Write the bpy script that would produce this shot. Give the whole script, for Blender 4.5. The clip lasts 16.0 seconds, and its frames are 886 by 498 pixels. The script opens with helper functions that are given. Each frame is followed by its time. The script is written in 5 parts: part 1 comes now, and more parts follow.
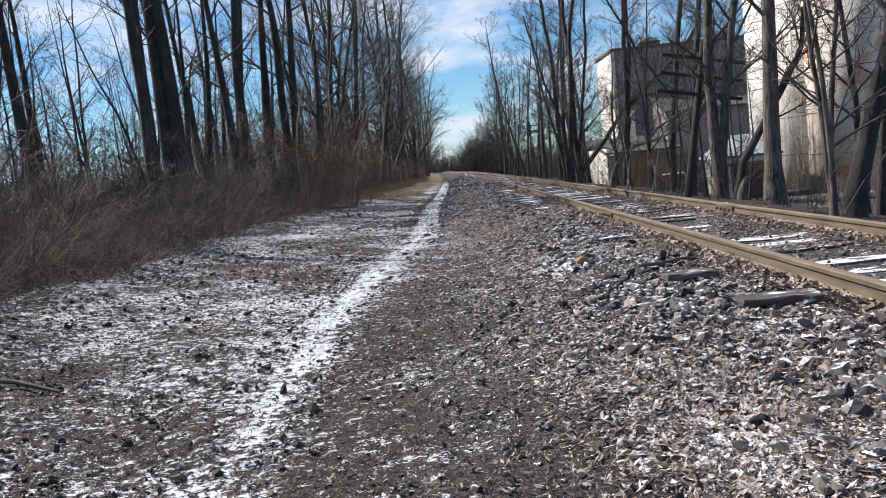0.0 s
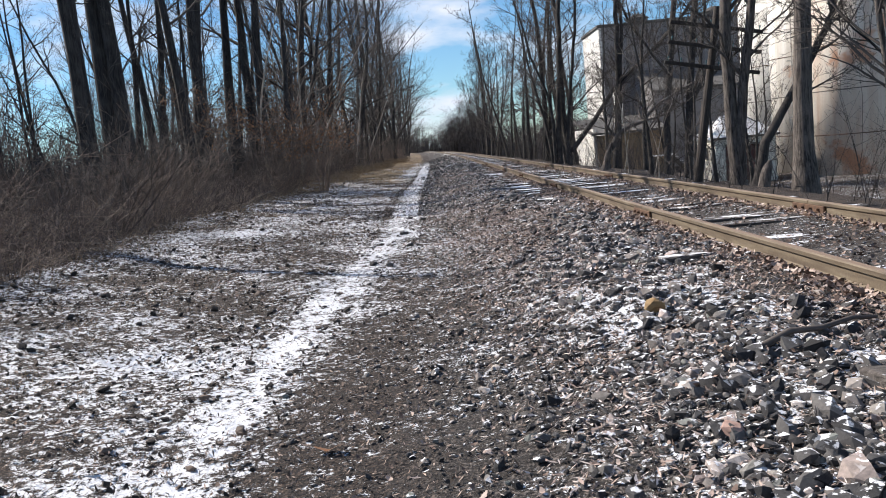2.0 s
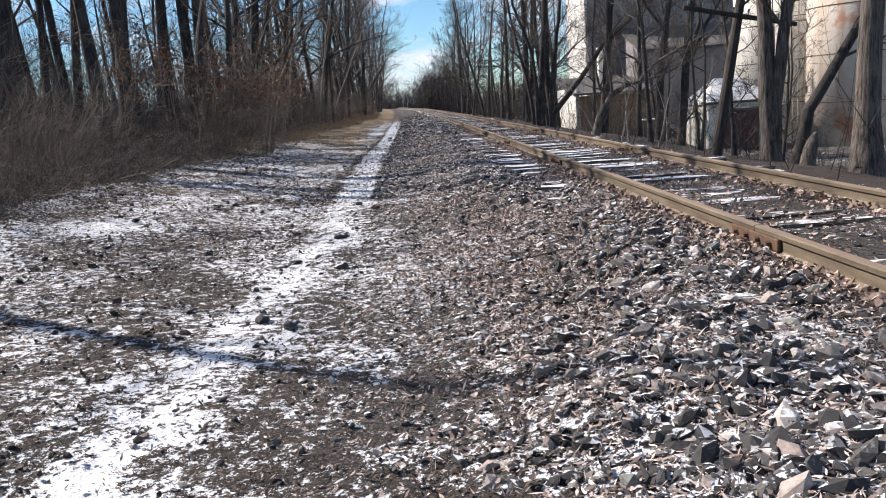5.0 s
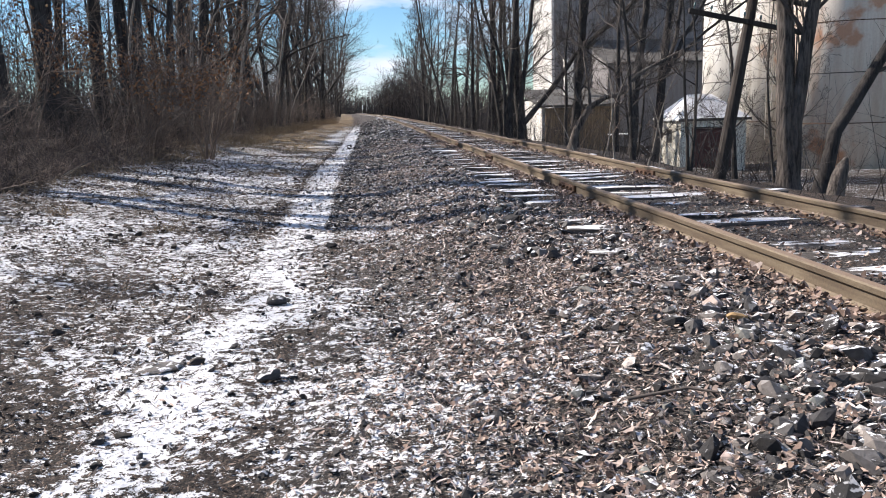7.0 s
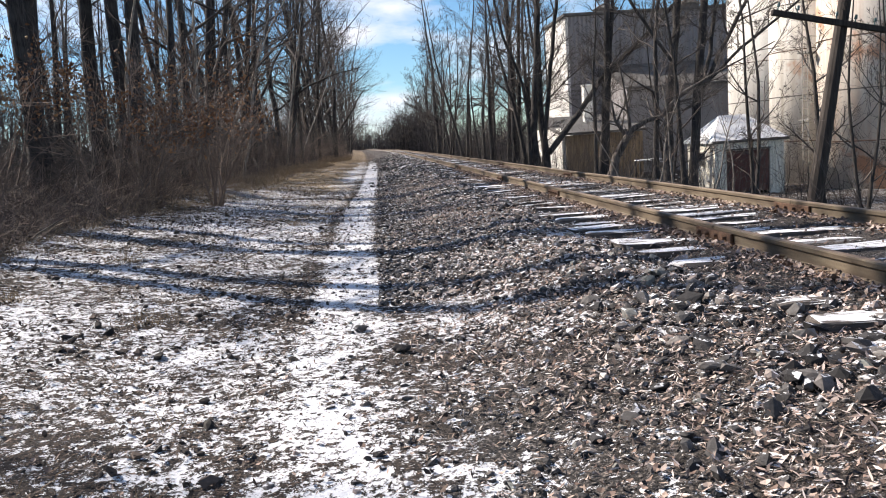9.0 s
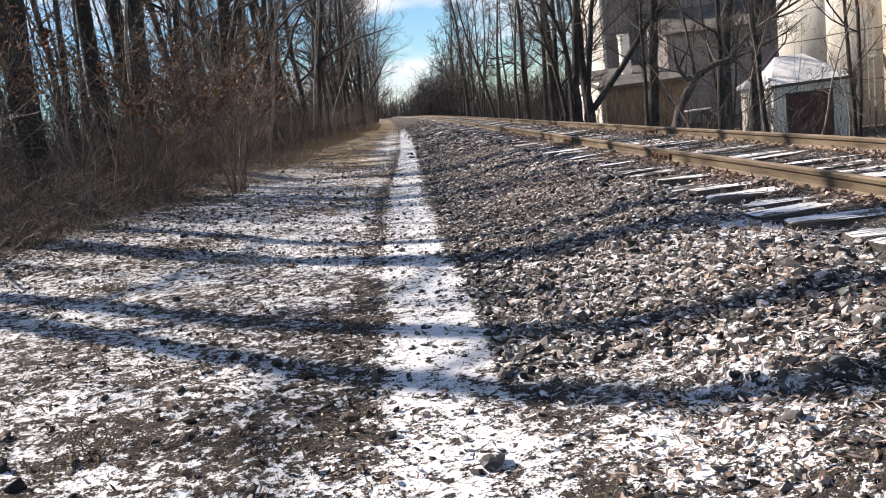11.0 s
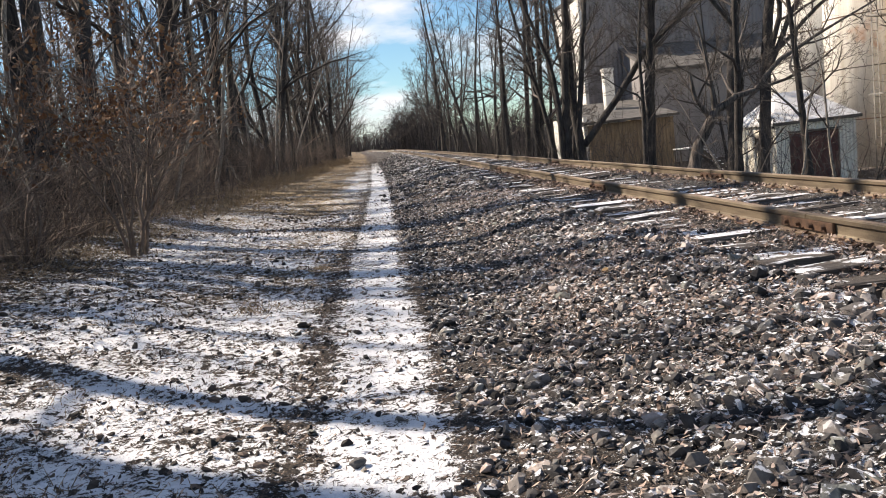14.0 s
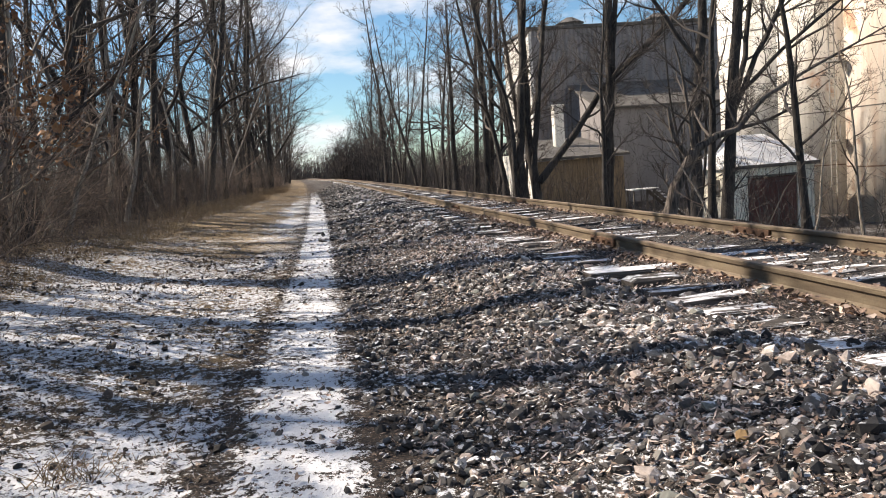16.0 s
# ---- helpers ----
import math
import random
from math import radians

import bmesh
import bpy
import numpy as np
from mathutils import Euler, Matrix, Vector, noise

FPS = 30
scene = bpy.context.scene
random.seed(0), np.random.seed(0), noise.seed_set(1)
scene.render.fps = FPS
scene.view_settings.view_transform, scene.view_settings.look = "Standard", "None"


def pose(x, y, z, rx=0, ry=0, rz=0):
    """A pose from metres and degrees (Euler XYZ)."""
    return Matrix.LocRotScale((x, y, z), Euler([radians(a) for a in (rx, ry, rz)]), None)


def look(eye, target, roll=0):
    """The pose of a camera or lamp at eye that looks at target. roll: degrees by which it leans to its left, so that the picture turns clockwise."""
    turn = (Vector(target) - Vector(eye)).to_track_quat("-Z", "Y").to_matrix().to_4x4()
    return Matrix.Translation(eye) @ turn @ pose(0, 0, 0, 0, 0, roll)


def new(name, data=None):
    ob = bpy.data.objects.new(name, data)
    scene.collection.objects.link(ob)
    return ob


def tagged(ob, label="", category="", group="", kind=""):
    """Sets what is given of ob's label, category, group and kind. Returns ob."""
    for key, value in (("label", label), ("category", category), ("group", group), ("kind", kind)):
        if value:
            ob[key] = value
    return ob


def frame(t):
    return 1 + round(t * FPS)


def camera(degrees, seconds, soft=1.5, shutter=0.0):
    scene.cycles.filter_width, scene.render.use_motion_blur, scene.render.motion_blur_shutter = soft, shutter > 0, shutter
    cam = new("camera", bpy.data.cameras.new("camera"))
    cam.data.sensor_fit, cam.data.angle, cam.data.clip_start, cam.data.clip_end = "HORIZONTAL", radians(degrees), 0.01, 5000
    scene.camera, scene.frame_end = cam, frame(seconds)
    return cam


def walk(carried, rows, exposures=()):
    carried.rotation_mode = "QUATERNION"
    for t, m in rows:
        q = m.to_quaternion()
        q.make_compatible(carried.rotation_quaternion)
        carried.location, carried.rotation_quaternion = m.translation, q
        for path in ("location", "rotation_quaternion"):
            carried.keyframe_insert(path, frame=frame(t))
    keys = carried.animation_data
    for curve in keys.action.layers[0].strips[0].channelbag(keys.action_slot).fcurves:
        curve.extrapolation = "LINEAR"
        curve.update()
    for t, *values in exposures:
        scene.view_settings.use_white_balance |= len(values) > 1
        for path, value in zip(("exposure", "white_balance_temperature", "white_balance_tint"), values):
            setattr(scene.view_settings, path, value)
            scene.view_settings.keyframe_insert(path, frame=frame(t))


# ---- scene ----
cam = camera(58.2, 16.0, soft=1.0)
METRES, EYE, TURN = 23.8, 1.285, 1.3
ROWS = [
    (0, 0.030, 0.000, 0.000, -0.58, -5.75, 5.81),
    (0.5, 0.040, 0.854, 0.014, -0.33, -5.87, 5.47),
    (1, 0.062, 1.623, 0.005, -2.97, -6.64, 6.25),
    (1.5, 0.096, 2.449, 0.024, -2.84, -7.43, 5.70),
    (2, 0.051, 3.246, 0.026, -1.99, -7.32, 5.50),
    (2.5, 0.113, 4.039, 0.052, -1.04, -7.46, 5.24),
    (3, 0.109, 4.820, 0.062, -0.94, -8.43, 4.91),
    (3.5, 0.240, 5.562, 0.055, -1.74, -9.38, 4.60),
    (4, 0.353, 6.302, 0.055, -3.03, -9.91, 4.31),
    (6.5, 0.334, 9.932, -0.005, -5.04, -10.84, 3.02),
    (7, 0.298, 10.679, -0.007, -6.71, -10.09, 1.84),
    (7.5, 0.143, 11.379, -0.019, -7.09, -9.20, 1.58),
    (8, 0.067, 12.081, -0.040, -6.79, -8.30, 2.31),
    (8.5, -0.002, 12.823, -0.036, -6.44, -7.45, 3.17),
    (11, -0.409, 16.420, -0.040, -4.35, -10.10, 7.43),
    (11.5, -0.380, 17.169, -0.002, -2.88, -9.13, 7.12),
    (12, -0.413, 17.886, -0.002, -1.37, -8.26, 6.01),
    (12.5, -0.355, 18.614, -0.031, -1.21, -7.83, 5.13),
    (13, -0.339, 19.342, -0.045, -2.16, -7.41, 5.32),
    (13.5, -0.299, 20.030, -0.052, -4.03, -7.42, 5.94),
    (14, -0.249, 20.777, -0.052, -6.27, -7.91, 6.55),
    (14.5, -0.248, 21.449, -0.026, -7.42, -8.46, 6.47),
    (15, -0.193, 22.198, -0.036, -7.96, -8.46, 5.87),
    (15.5, -0.206, 22.957, -0.007, -8.71, -7.36, 4.93),
    (16, -0.120, 23.712, -0.029, -10.44, -6.03, 4.42),
]
walk(cam, [(t, pose(0, 0, EYE, 0, 0, TURN) @ pose(x, y, z, 90 + pitch, roll, yaw)) for t, x, y, z, yaw, pitch, roll in ROWS],
     exposures=[(0.0, 0.27, 6050, 11), (3.0, 0.37, 6200, 13), (7.0, 0.48, 6250, 14), (12.5, 0.56, 6850, 14), (16.0, 0.54, 6950, 13)])

# ---- world, sun and exposure ----
SUN_DIR = Vector((-0.83, 0.51, 0.76)).normalized()
world = bpy.data.worlds.new("sky")
scene.world = world
world.use_nodes = True
wt = world.node_tree
wt.nodes.clear()
w_out = wt.nodes.new("ShaderNodeOutputWorld")
w_bg = wt.nodes.new("ShaderNodeBackground")
w_sky = wt.nodes.new("ShaderNodeTexSky")
w_sky.sky_type = "NISHITA"
w_sky.sun_disc = False
w_sky.sun_elevation = math.asin(SUN_DIR.z)
w_sky.sun_rotation = math.atan2(SUN_DIR.x, SUN_DIR.y)
w_sky.air_density, w_sky.dust_density, w_sky.ozone_density = 1.0, 0.0, 2.2
w_bg.inputs["Strength"].default_value = 0.067
w_tc = wt.nodes.new("ShaderNodeTexCoord")
w_map = wt.nodes.new("ShaderNodeMapping")
w_map.inputs["Scale"].default_value = (1.0, 1.0, 3.2)
w_n = wt.nodes.new("ShaderNodeTexNoise")
w_n.inputs["Scale"].default_value = 6.5
w_n.inputs["Detail"].default_value = 6.0
w_n.inputs["Roughness"].default_value = 0.55
w_ramp = wt.nodes.new("ShaderNodeValToRGB")
w_ramp.color_ramp.elements[0].position = 0.47
w_ramp.color_ramp.elements[1].position = 0.70
w_mix = wt.nodes.new("ShaderNodeMixRGB")
w_mix.inputs["Color2"].default_value = (10.5, 11.0, 11.8, 1)
wt.links.new(w_tc.outputs["Generated"], w_map.inputs["Vector"])
wt.links.new(w_map.outputs["Vector"], w_n.inputs["Vector"])
wt.links.new(w_n.outputs["Fac"], w_ramp.inputs["Fac"])
wt.links.new(w_ramp.outputs["Color"], w_mix.inputs["Fac"])
w_tint = wt.nodes.new("ShaderNodeMixRGB")
w_tint.blend_type = "MULTIPLY"
w_tint.inputs["Fac"].default_value = 1.0
w_tint.inputs["Color2"].default_value = (0.92, 1.22, 1.40, 1)
wt.links.new(w_sky.outputs["Color"], w_tint.inputs["Color1"])
wt.links.new(w_tint.outputs["Color"], w_mix.inputs["Color1"])
wt.links.new(w_mix.outputs["Color"], w_bg.inputs["Color"])
wt.links.new(w_bg.outputs["Background"], w_out.inputs["Surface"])

sun_data = bpy.data.lights.new("sun", "SUN")
sun_data.energy = 6.9
sun_data.angle = radians(0.6)
sun_data.color = (1.0, 0.89, 0.75)
sun = new("sun", sun_data)
sun.matrix_world = look((0, 0, 40), Vector((0, 0, 40)) - SUN_DIR)


# ---- materials ----
class Mat:
    """A small node graph builder."""

    def __init__(self, name, rough=0.8, metal=0.0):
        self.m = bpy.data.materials.new(name)
        self.m.use_nodes = True
        self.t = self.m.node_tree
        self.b = self.t.nodes["Principled BSDF"]
        self.b.inputs["Roughness"].default_value = rough
        self.b.inputs["Metallic"].default_value = metal
        self.geo = None

    def node(self, kind, **sockets):
        n = self.t.nodes.new(kind)
        for k, v in sockets.items():
            self.put(n, k.replace("_", " "), v)
        return n

    def put(self, n, key, v):
        s = n.inputs[key]
        if isinstance(v, bpy.types.NodeSocket):
            self.t.links.new(v, s)
        else:
            s.default_value = v

    def where(self):
        if self.geo is None:
            self.geo = self.t.nodes.new("ShaderNodeNewGeometry")
        return self.geo.outputs["Position"]

    def local(self):
        return self.node("ShaderNodeTexCoord").outputs["Object"]

    def noise(self, scale, detail=3.0, rough=0.55, vec=None, stretch=None):
        vec = vec or self.where()
        if stretch:
            mp = self.node("ShaderNodeMapping", Vector=vec)
            mp.inputs["Scale"].default_value = stretch
            vec = mp.outputs["Vector"]
        n = self.node("ShaderNodeTexNoise", Vector=vec, Scale=scale, Detail=detail, Roughness=rough)
        return n.outputs["Fac"]

    def ramp(self, fac, *stops):
        r = self.node("ShaderNodeValToRGB", Fac=fac)
        e = r.color_ramp.elements
        for i, (p, c) in enumerate(stops):
            el = e[i] if i < 2 else e.new(p)
            el.position = p
            el.color = (c, c, c, 1) if isinstance(c, (int, float)) else (*c, 1)
        return r.outputs["Color"]

    def mix(self, fac, a, b, how="MIX"):
        n = self.t.nodes.new("ShaderNodeMixRGB")
        n.blend_type = how
        for key, v in (("Fac", fac), ("Color1", a), ("Color2", b)):
            if isinstance(v, tuple) and len(v) == 3:
                v = (*v, 1)
            self.put(n, key, v)
        return n.outputs["Color"]

    def math(self, op, a, b=0.0, clamp=False):
        n = self.t.nodes.new("ShaderNodeMath")
        n.operation, n.use_clamp = op, clamp
        for i, v in enumerate((a, b)):
            if isinstance(v, bpy.types.NodeSocket):
                self.t.links.new(v, n.inputs[i])
            else:
                n.inputs[i].default_value = v
        return n.outputs[0]

    def attr(self, name):
        n = self.t.nodes.new("ShaderNodeAttribute")
        n.attribute_name = name
        return n.outputs["Fac"]

    def island(self):
        self.where()
        return self.geo.outputs["Random Per Island"]

    def upness(self):
        self.where()
        s = self.node("ShaderNodeSeparateXYZ", Vector=self.geo.outputs["Normal"])
        return s.outputs["Z"]

    def random(self):
        return self.node("ShaderNodeObjectInfo").outputs["Random"]

    def color(self, v):
        self.put(self.b, "Base Color", (*v, 1) if isinstance(v, tuple) else v)

    def rough(self, v):
        self.put(self.b, "Roughness", v)

    def bump(self, height, strength=0.5, dist=0.02):
        n = self.node("ShaderNodeBump", Height=height, Strength=strength, Distance=dist)
        self.put(self.b, "Normal", n.outputs["Normal"])


def mat_ground():
    k = Mat("ground_litter", 0.9)
    snow, stone, straw = k.attr("snow"), k.attr("stone"), k.attr("straw")
    fine, mid, big = k.noise(30, 5, 0.7), k.noise(11, 5, 0.65), k.noise(1.3, 3)
    litter = k.ramp(k.noise(62, 3, 0.7), (0.36, (0.008, 0.007, 0.006)), (0.52, (0.030, 0.022, 0.018)), (0.62, (0.13, 0.093, 0.072)), (0.74, (0.42, 0.33, 0.27)))
    litter = k.mix(k.math("MULTIPLY", straw, k.ramp(mid, (0.4, 0.0), (0.6, 1.0))), litter, (0.46, 0.335, 0.175))
    gravel = k.ramp(k.noise(52, 3, 0.7), (0.38, (0.009, 0.009, 0.009)), (0.52, (0.045, 0.042, 0.040)), (0.66, (0.30, 0.27, 0.25)))
    base = k.mix(stone, litter, gravel)
    base = k.mix(0.35, base, k.ramp(big, (0.35, (0.6, 0.56, 0.52)), (0.65, (1.0, 0.98, 0.95))), "MULTIPLY")
    lump = k.math("ADD", k.math("ADD", k.math("MULTIPLY", fine, 0.40), k.math("MULTIPLY", mid, 0.38)), k.math("MULTIPLY", k.noise(105, 3, 0.7), 0.22))
    cover = k.math("ADD", k.math("SUBTRACT", snow, lump), k.math("MULTIPLY", k.math("SUBTRACT", big, 0.5), 0.14))
    cover = k.ramp(k.math("ADD", cover, 0.5), (0.494, 0.0), (0.510, 1.0))
    white = k.mix(k.noise(140, 2), (0.56, 0.59, 0.64), (0.76, 0.78, 0.82))
    k.color(k.mix(cover, base, white))
    k.rough(k.mix(cover, (0.95, 0.95, 0.95), (0.62, 0.62, 0.62)))
    k.bump(k.math("ADD", k.math("MULTIPLY", k.noise(60, 4, 0.65), k.math("SUBTRACT", 1.0, k.math("MULTIPLY", cover, 0.75))), k.math("MULTIPLY", mid, 0.6)), 1.0, 0.045)
    return k.m


def mat_stone(name="ballast_stone", single=False):
    k = Mat(name, 0.88)
    i = k.math("MULTIPLY", k.random(), 0.84) if single else k.island()
    c = k.ramp(i, (0.0, (0.013, 0.013, 0.014)), (0.38, (0.040, 0.039, 0.041)), (0.66, (0.092, 0.089, 0.087)), (0.82, (0.18, 0.163, 0.152)), (0.88, (0.17, 0.185, 0.17)), (0.95, (0.36, 0.29, 0.26)), (1.0, (0.46, 0.43, 0.40)))
    n = k.noise(38, 5, 0.65)
    c = k.mix(0.65, c, k.ramp(n, (0.3, 0.45), (0.7, 1.35)), "MULTIPLY")
    frost = k.math("MULTIPLY", k.ramp(k.upness(), (0.72, 0.0), (0.93, 1.0)), k.ramp(k.noise(24, 3, 0.6), (0.53, 0.0), (0.58, 0.9)))
    k.color(k.mix(frost, c, (0.82, 0.84, 0.88)))
    k.bump(k.noise(90, 5, 0.7), 0.6, 0.008)
    return k.m


def mat_leaf(name, lo, hi, pale):
    k = Mat(name, 0.8)
    i = k.island()
    c = k.ramp(i, (0.0, lo), (0.55, hi), (1.0, pale))
    k.color(k.mix(0.5, c, k.ramp(k.noise(60, 3), (0.3, 0.5), (0.7, 1.2)), "MULTIPLY"))
    return k.m


def mat_bark(name, dark, light, scale=26.0):
    k = Mat(name, 0.92)
    v = k.local()
    ridges = k.noise(scale, 5, 0.7, v, (1, 1, 0.10))
    blot = k.noise(1.7, 3, 0.5, v)
    c = k.ramp(ridges, (0.40, dark), (0.60, light))
    c = k.mix(k.ramp(blot, (0.45, 0.0), (0.75, 0.55)), c, tuple(min(1.0, x * 1.35 + 0.02) for x in light))
    c = k.mix(0.5, c, k.ramp(k.random(), (0.0, 0.65), (1.0, 1.15)), "MULTIPLY")
    k.color(c)
    k.bump(ridges, 0.9, 0.05)
    return k.m


def mat_twig(name, dark, light):
    k = Mat(name, 0.85)
    c = k.ramp(k.island(), (0.0, dark), (1.0, light))
    k.color(k.mix(0.5, c, k.ramp(k.noise(12, 3), (0.3, 0.6), (0.7, 1.2)), "MULTIPLY"))
    return k.m


def mat_rail():
    k = Mat("rusty_rail", 0.72, 0.25)
    s = k.noise(3.0, 4, 0.6, None, (6, 0.6, 6))
    f = k.noise(60, 4, 0.7)
    c = k.ramp(s, (0.3, (0.085, 0.062, 0.044)), (0.55, (0.155, 0.124, 0.085)), (0.75, (0.215, 0.18, 0.125)))
    c = k.mix(0.55, c, k.ramp(f, (0.3, 0.6), (0.7, 1.25)), "MULTIPLY")
    top = k.ramp(k.upness(), (0.85, 0.0), (0.97, 1.0))
    k.color(k.mix(top, c, k.mix(f, (0.16, 0.105, 0.07), (0.30, 0.23, 0.17))))
    k.bump(f, 0.35, 0.004)
    return k.m


def mat_tie(name="weathered_tie", bare=0.0):
    k = Mat(name, 0.93)
    g = k.noise(7, 6, 0.7, None, (0.35, 6, 6))
    c = k.ramp(g, (0.3, (0.028, 0.024, 0.021)), (0.55, (0.095, 0.083, 0.074)), (0.75, (0.19, 0.17, 0.155)))
    c = k.mix(0.6, c, k.ramp(k.random(), (0.0, 0.6), (1.0, 1.5)), "MULTIPLY")
    patch = k.math("ADD", k.noise(5.5, 4, 0.65, None, (0.7, 1.8, 1)), k.math("MULTIPLY", k.math("SUBTRACT", k.random(), 0.5), 0.22))
    lay = k.math("MULTIPLY", k.ramp(patch, (0.455 + bare, 0.0), (0.515 + bare, 1.0)), k.ramp(k.upness(), (0.8, 0.0), (0.95, 1.0)))
    lay = k.math("MULTIPLY", lay, k.ramp(g, (0.36, 0.15), (0.5, 1.0)))
    k.color(k.mix(lay, c, (0.85, 0.87, 0.91)))
    k.bump(g, 0.9, 0.02)
    return k.m


def mat_plain(name, a, b, scale=4.0, rough=0.8, metal=0.0, stretch=None, bump=0.2):
    k = Mat(name, rough, metal)
    n1, n2 = k.noise(scale, 5, 0.6, None, stretch), k.noise(scale * 9, 4, 0.65)
    c = k.ramp(n1, (0.3, a), (0.7, b))
    k.color(k.mix(0.4, c, k.ramp(n2, (0.3, 0.7), (0.7, 1.15)), "MULTIPLY"))
    k.bump(n2, bump, 0.01)
    return k.m


def mat_streaked(name, base, streak, rust, amount):
    """Painted sheet or concrete with vertical dirt streaks and rust blooms."""
    k = Mat(name, 0.75)
    s = k.noise(1.2, 5, 0.62, None, (1.5, 1.5, 0.12))
    blot = k.noise(0.35, 4, 0.6)
    c = k.mix(k.ramp(s, (0.42, 0.0), (0.7, 0.8)), base, streak)
    c = k.mix(k.ramp(blot, (1 - amount, 0.0), (1.08 - amount, 0.85)), c, rust)
    c = k.mix(0.4, c, k.ramp(k.noise(9, 4, 0.6), (0.3, 0.75), (0.7, 1.12)), "MULTIPLY")
    k.color(c)
    k.bump(k.noise(5, 4), 0.15, 0.02)
    return k.m


M_GROUND = mat_ground()
M_STONE = mat_stone()
M_SLAB = mat_stone("ballast_slab", True)
M_LEAF = mat_leaf("fallen_leaf", (0.08, 0.053, 0.042), (0.25, 0.175, 0.138), (0.52, 0.43, 0.375))
M_DARKLEAF = mat_leaf("leaf_mould", (0.008, 0.007, 0.006), (0.030, 0.023, 0.019), (0.16, 0.115, 0.088))
M_BITS = mat_leaf("litter_bits", (0.010, 0.008, 0.007), (0.075, 0.053, 0.041), (0.50, 0.39, 0.32))
M_PALEBITS = mat_leaf("pale_litter", (0.020, 0.015, 0.013), (0.36, 0.275, 0.235), (0.80, 0.71, 0.66))
# pale sapling bark with the sun on the stems put into its colour
M_BARK_LIT = mat_bark("bark_sunlit", (0.11, 0.095, 0.08), (0.40, 0.36, 0.31), 24.0)
M_OAKLEAF = mat_leaf("oak_leaf", (0.085, 0.037, 0.018), (0.20, 0.092, 0.038), (0.34, 0.19, 0.09))
M_STRAW = mat_leaf("dry_grass", (0.10, 0.07, 0.04), (0.24, 0.165, 0.09), (0.42, 0.31, 0.19))
M_WEED = mat_leaf("dead_weed", (0.028, 0.020, 0.016), (0.12, 0.084, 0.067), (0.44, 0.34, 0.27))
M_BARK = mat_bark("bark_grey", (0.010, 0.009, 0.009), (0.055, 0.048, 0.044))
M_BARK_PALE = mat_bark("bark_pale", (0.022, 0.018, 0.016), (0.16, 0.137, 0.12), 20.0)
M_TWIG = mat_twig("twig_grey", (0.016, 0.013, 0.012), (0.125, 0.106, 0.094))
M_TWIG_RED = mat_twig("twig_brown", (0.032, 0.023, 0.018), (0.23, 0.17, 0.135))
M_RAIL = mat_rail()
M_TIE = mat_tie()
M_PLANK = mat_tie("weathered_plank", 0.10)
M_IRON = mat_plain("rusted_iron", (0.06, 0.035, 0.024), (0.15, 0.085, 0.05), 20, 0.85, 0.2)
M_POLE = mat_plain("creosoted_pole", (0.018, 0.015, 0.013), (0.07, 0.058, 0.05), 6, 0.9, 0, (3, 3, 0.3))
M_GLASS_CAP = mat_plain("insulator_glass", (0.05, 0.10, 0.10), (0.10, 0.16, 0.16), 10, 0.15)
M_SIDING = mat_streaked("cream_siding", (0.80, 0.77, 0.67), (0.50, 0.46, 0.38), (0.30, 0.20, 0.12), 0.30)
M_SILO = mat_streaked("stained_silo", (0.76, 0.74, 0.69), (0.46, 0.42, 0.35), (0.42, 0.20, 0.10), 0.33)
M_RUSTSILO = mat_streaked("rusty_silo", (0.70, 0.64, 0.56), (0.50, 0.36, 0.27), (0.50, 0.25, 0.14), 0.44)
# grey mill sheet, the shade on the front put into its colour
M_SHADESHEET = mat_streaked("shaded_sheet", (0.215, 0.205, 0.208), (0.15, 0.142, 0.143), (0.18, 0.142, 0.122), 0.34)
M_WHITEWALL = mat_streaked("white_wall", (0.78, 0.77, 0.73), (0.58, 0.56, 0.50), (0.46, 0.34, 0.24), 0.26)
# paler mill sheet, the sun on the flank put into its colour
M_SUNLITSHEET = mat_streaked("sunlit_sheet", (0.66, 0.65, 0.62), (0.46, 0.45, 0.42), (0.40, 0.31, 0.24), 0.28)
M_BOARD = mat_plain("tan_boards", (0.12, 0.09, 0.06), (0.30, 0.23, 0.15), 2, 0.85, 0, (4, 4, 0.3))
M_DOOR = mat_plain("red_door", (0.06, 0.018, 0.014), (0.10, 0.03, 0.024), 2, 0.7, 0, (3, 3, 0.4))
M_ROOF = mat_plain("frosted_roof", (0.55, 0.55, 0.55), (0.84, 0.86, 0.88), 1.1, 0.6)
M_DARKROOF = mat_plain("dark_roof", (0.05, 0.048, 0.046), (0.13, 0.125, 0.12), 1.5, 0.9)
M_TRIM = mat_plain("trim_dark", (0.05, 0.045, 0.04), (0.12, 0.105, 0.09), 3, 0.8)
M_GLASS = mat_plain("dull_pane", (0.02, 0.022, 0.025), (0.06, 0.065, 0.07), 2, 0.12)
M_STEEL = mat_plain("grey_steel", (0.22, 0.215, 0.20), (0.40, 0.39, 0.36), 3, 0.55, 0.4)


# ---- mesh helpers ----
def mesh_of(name, verts, faces, material, smooth=False):
    me = bpy.data.meshes.new(name)
    me.from_pydata(verts, [], faces)
    me.materials.append(material)
    if smooth:
        me.shade_smooth()
    return me


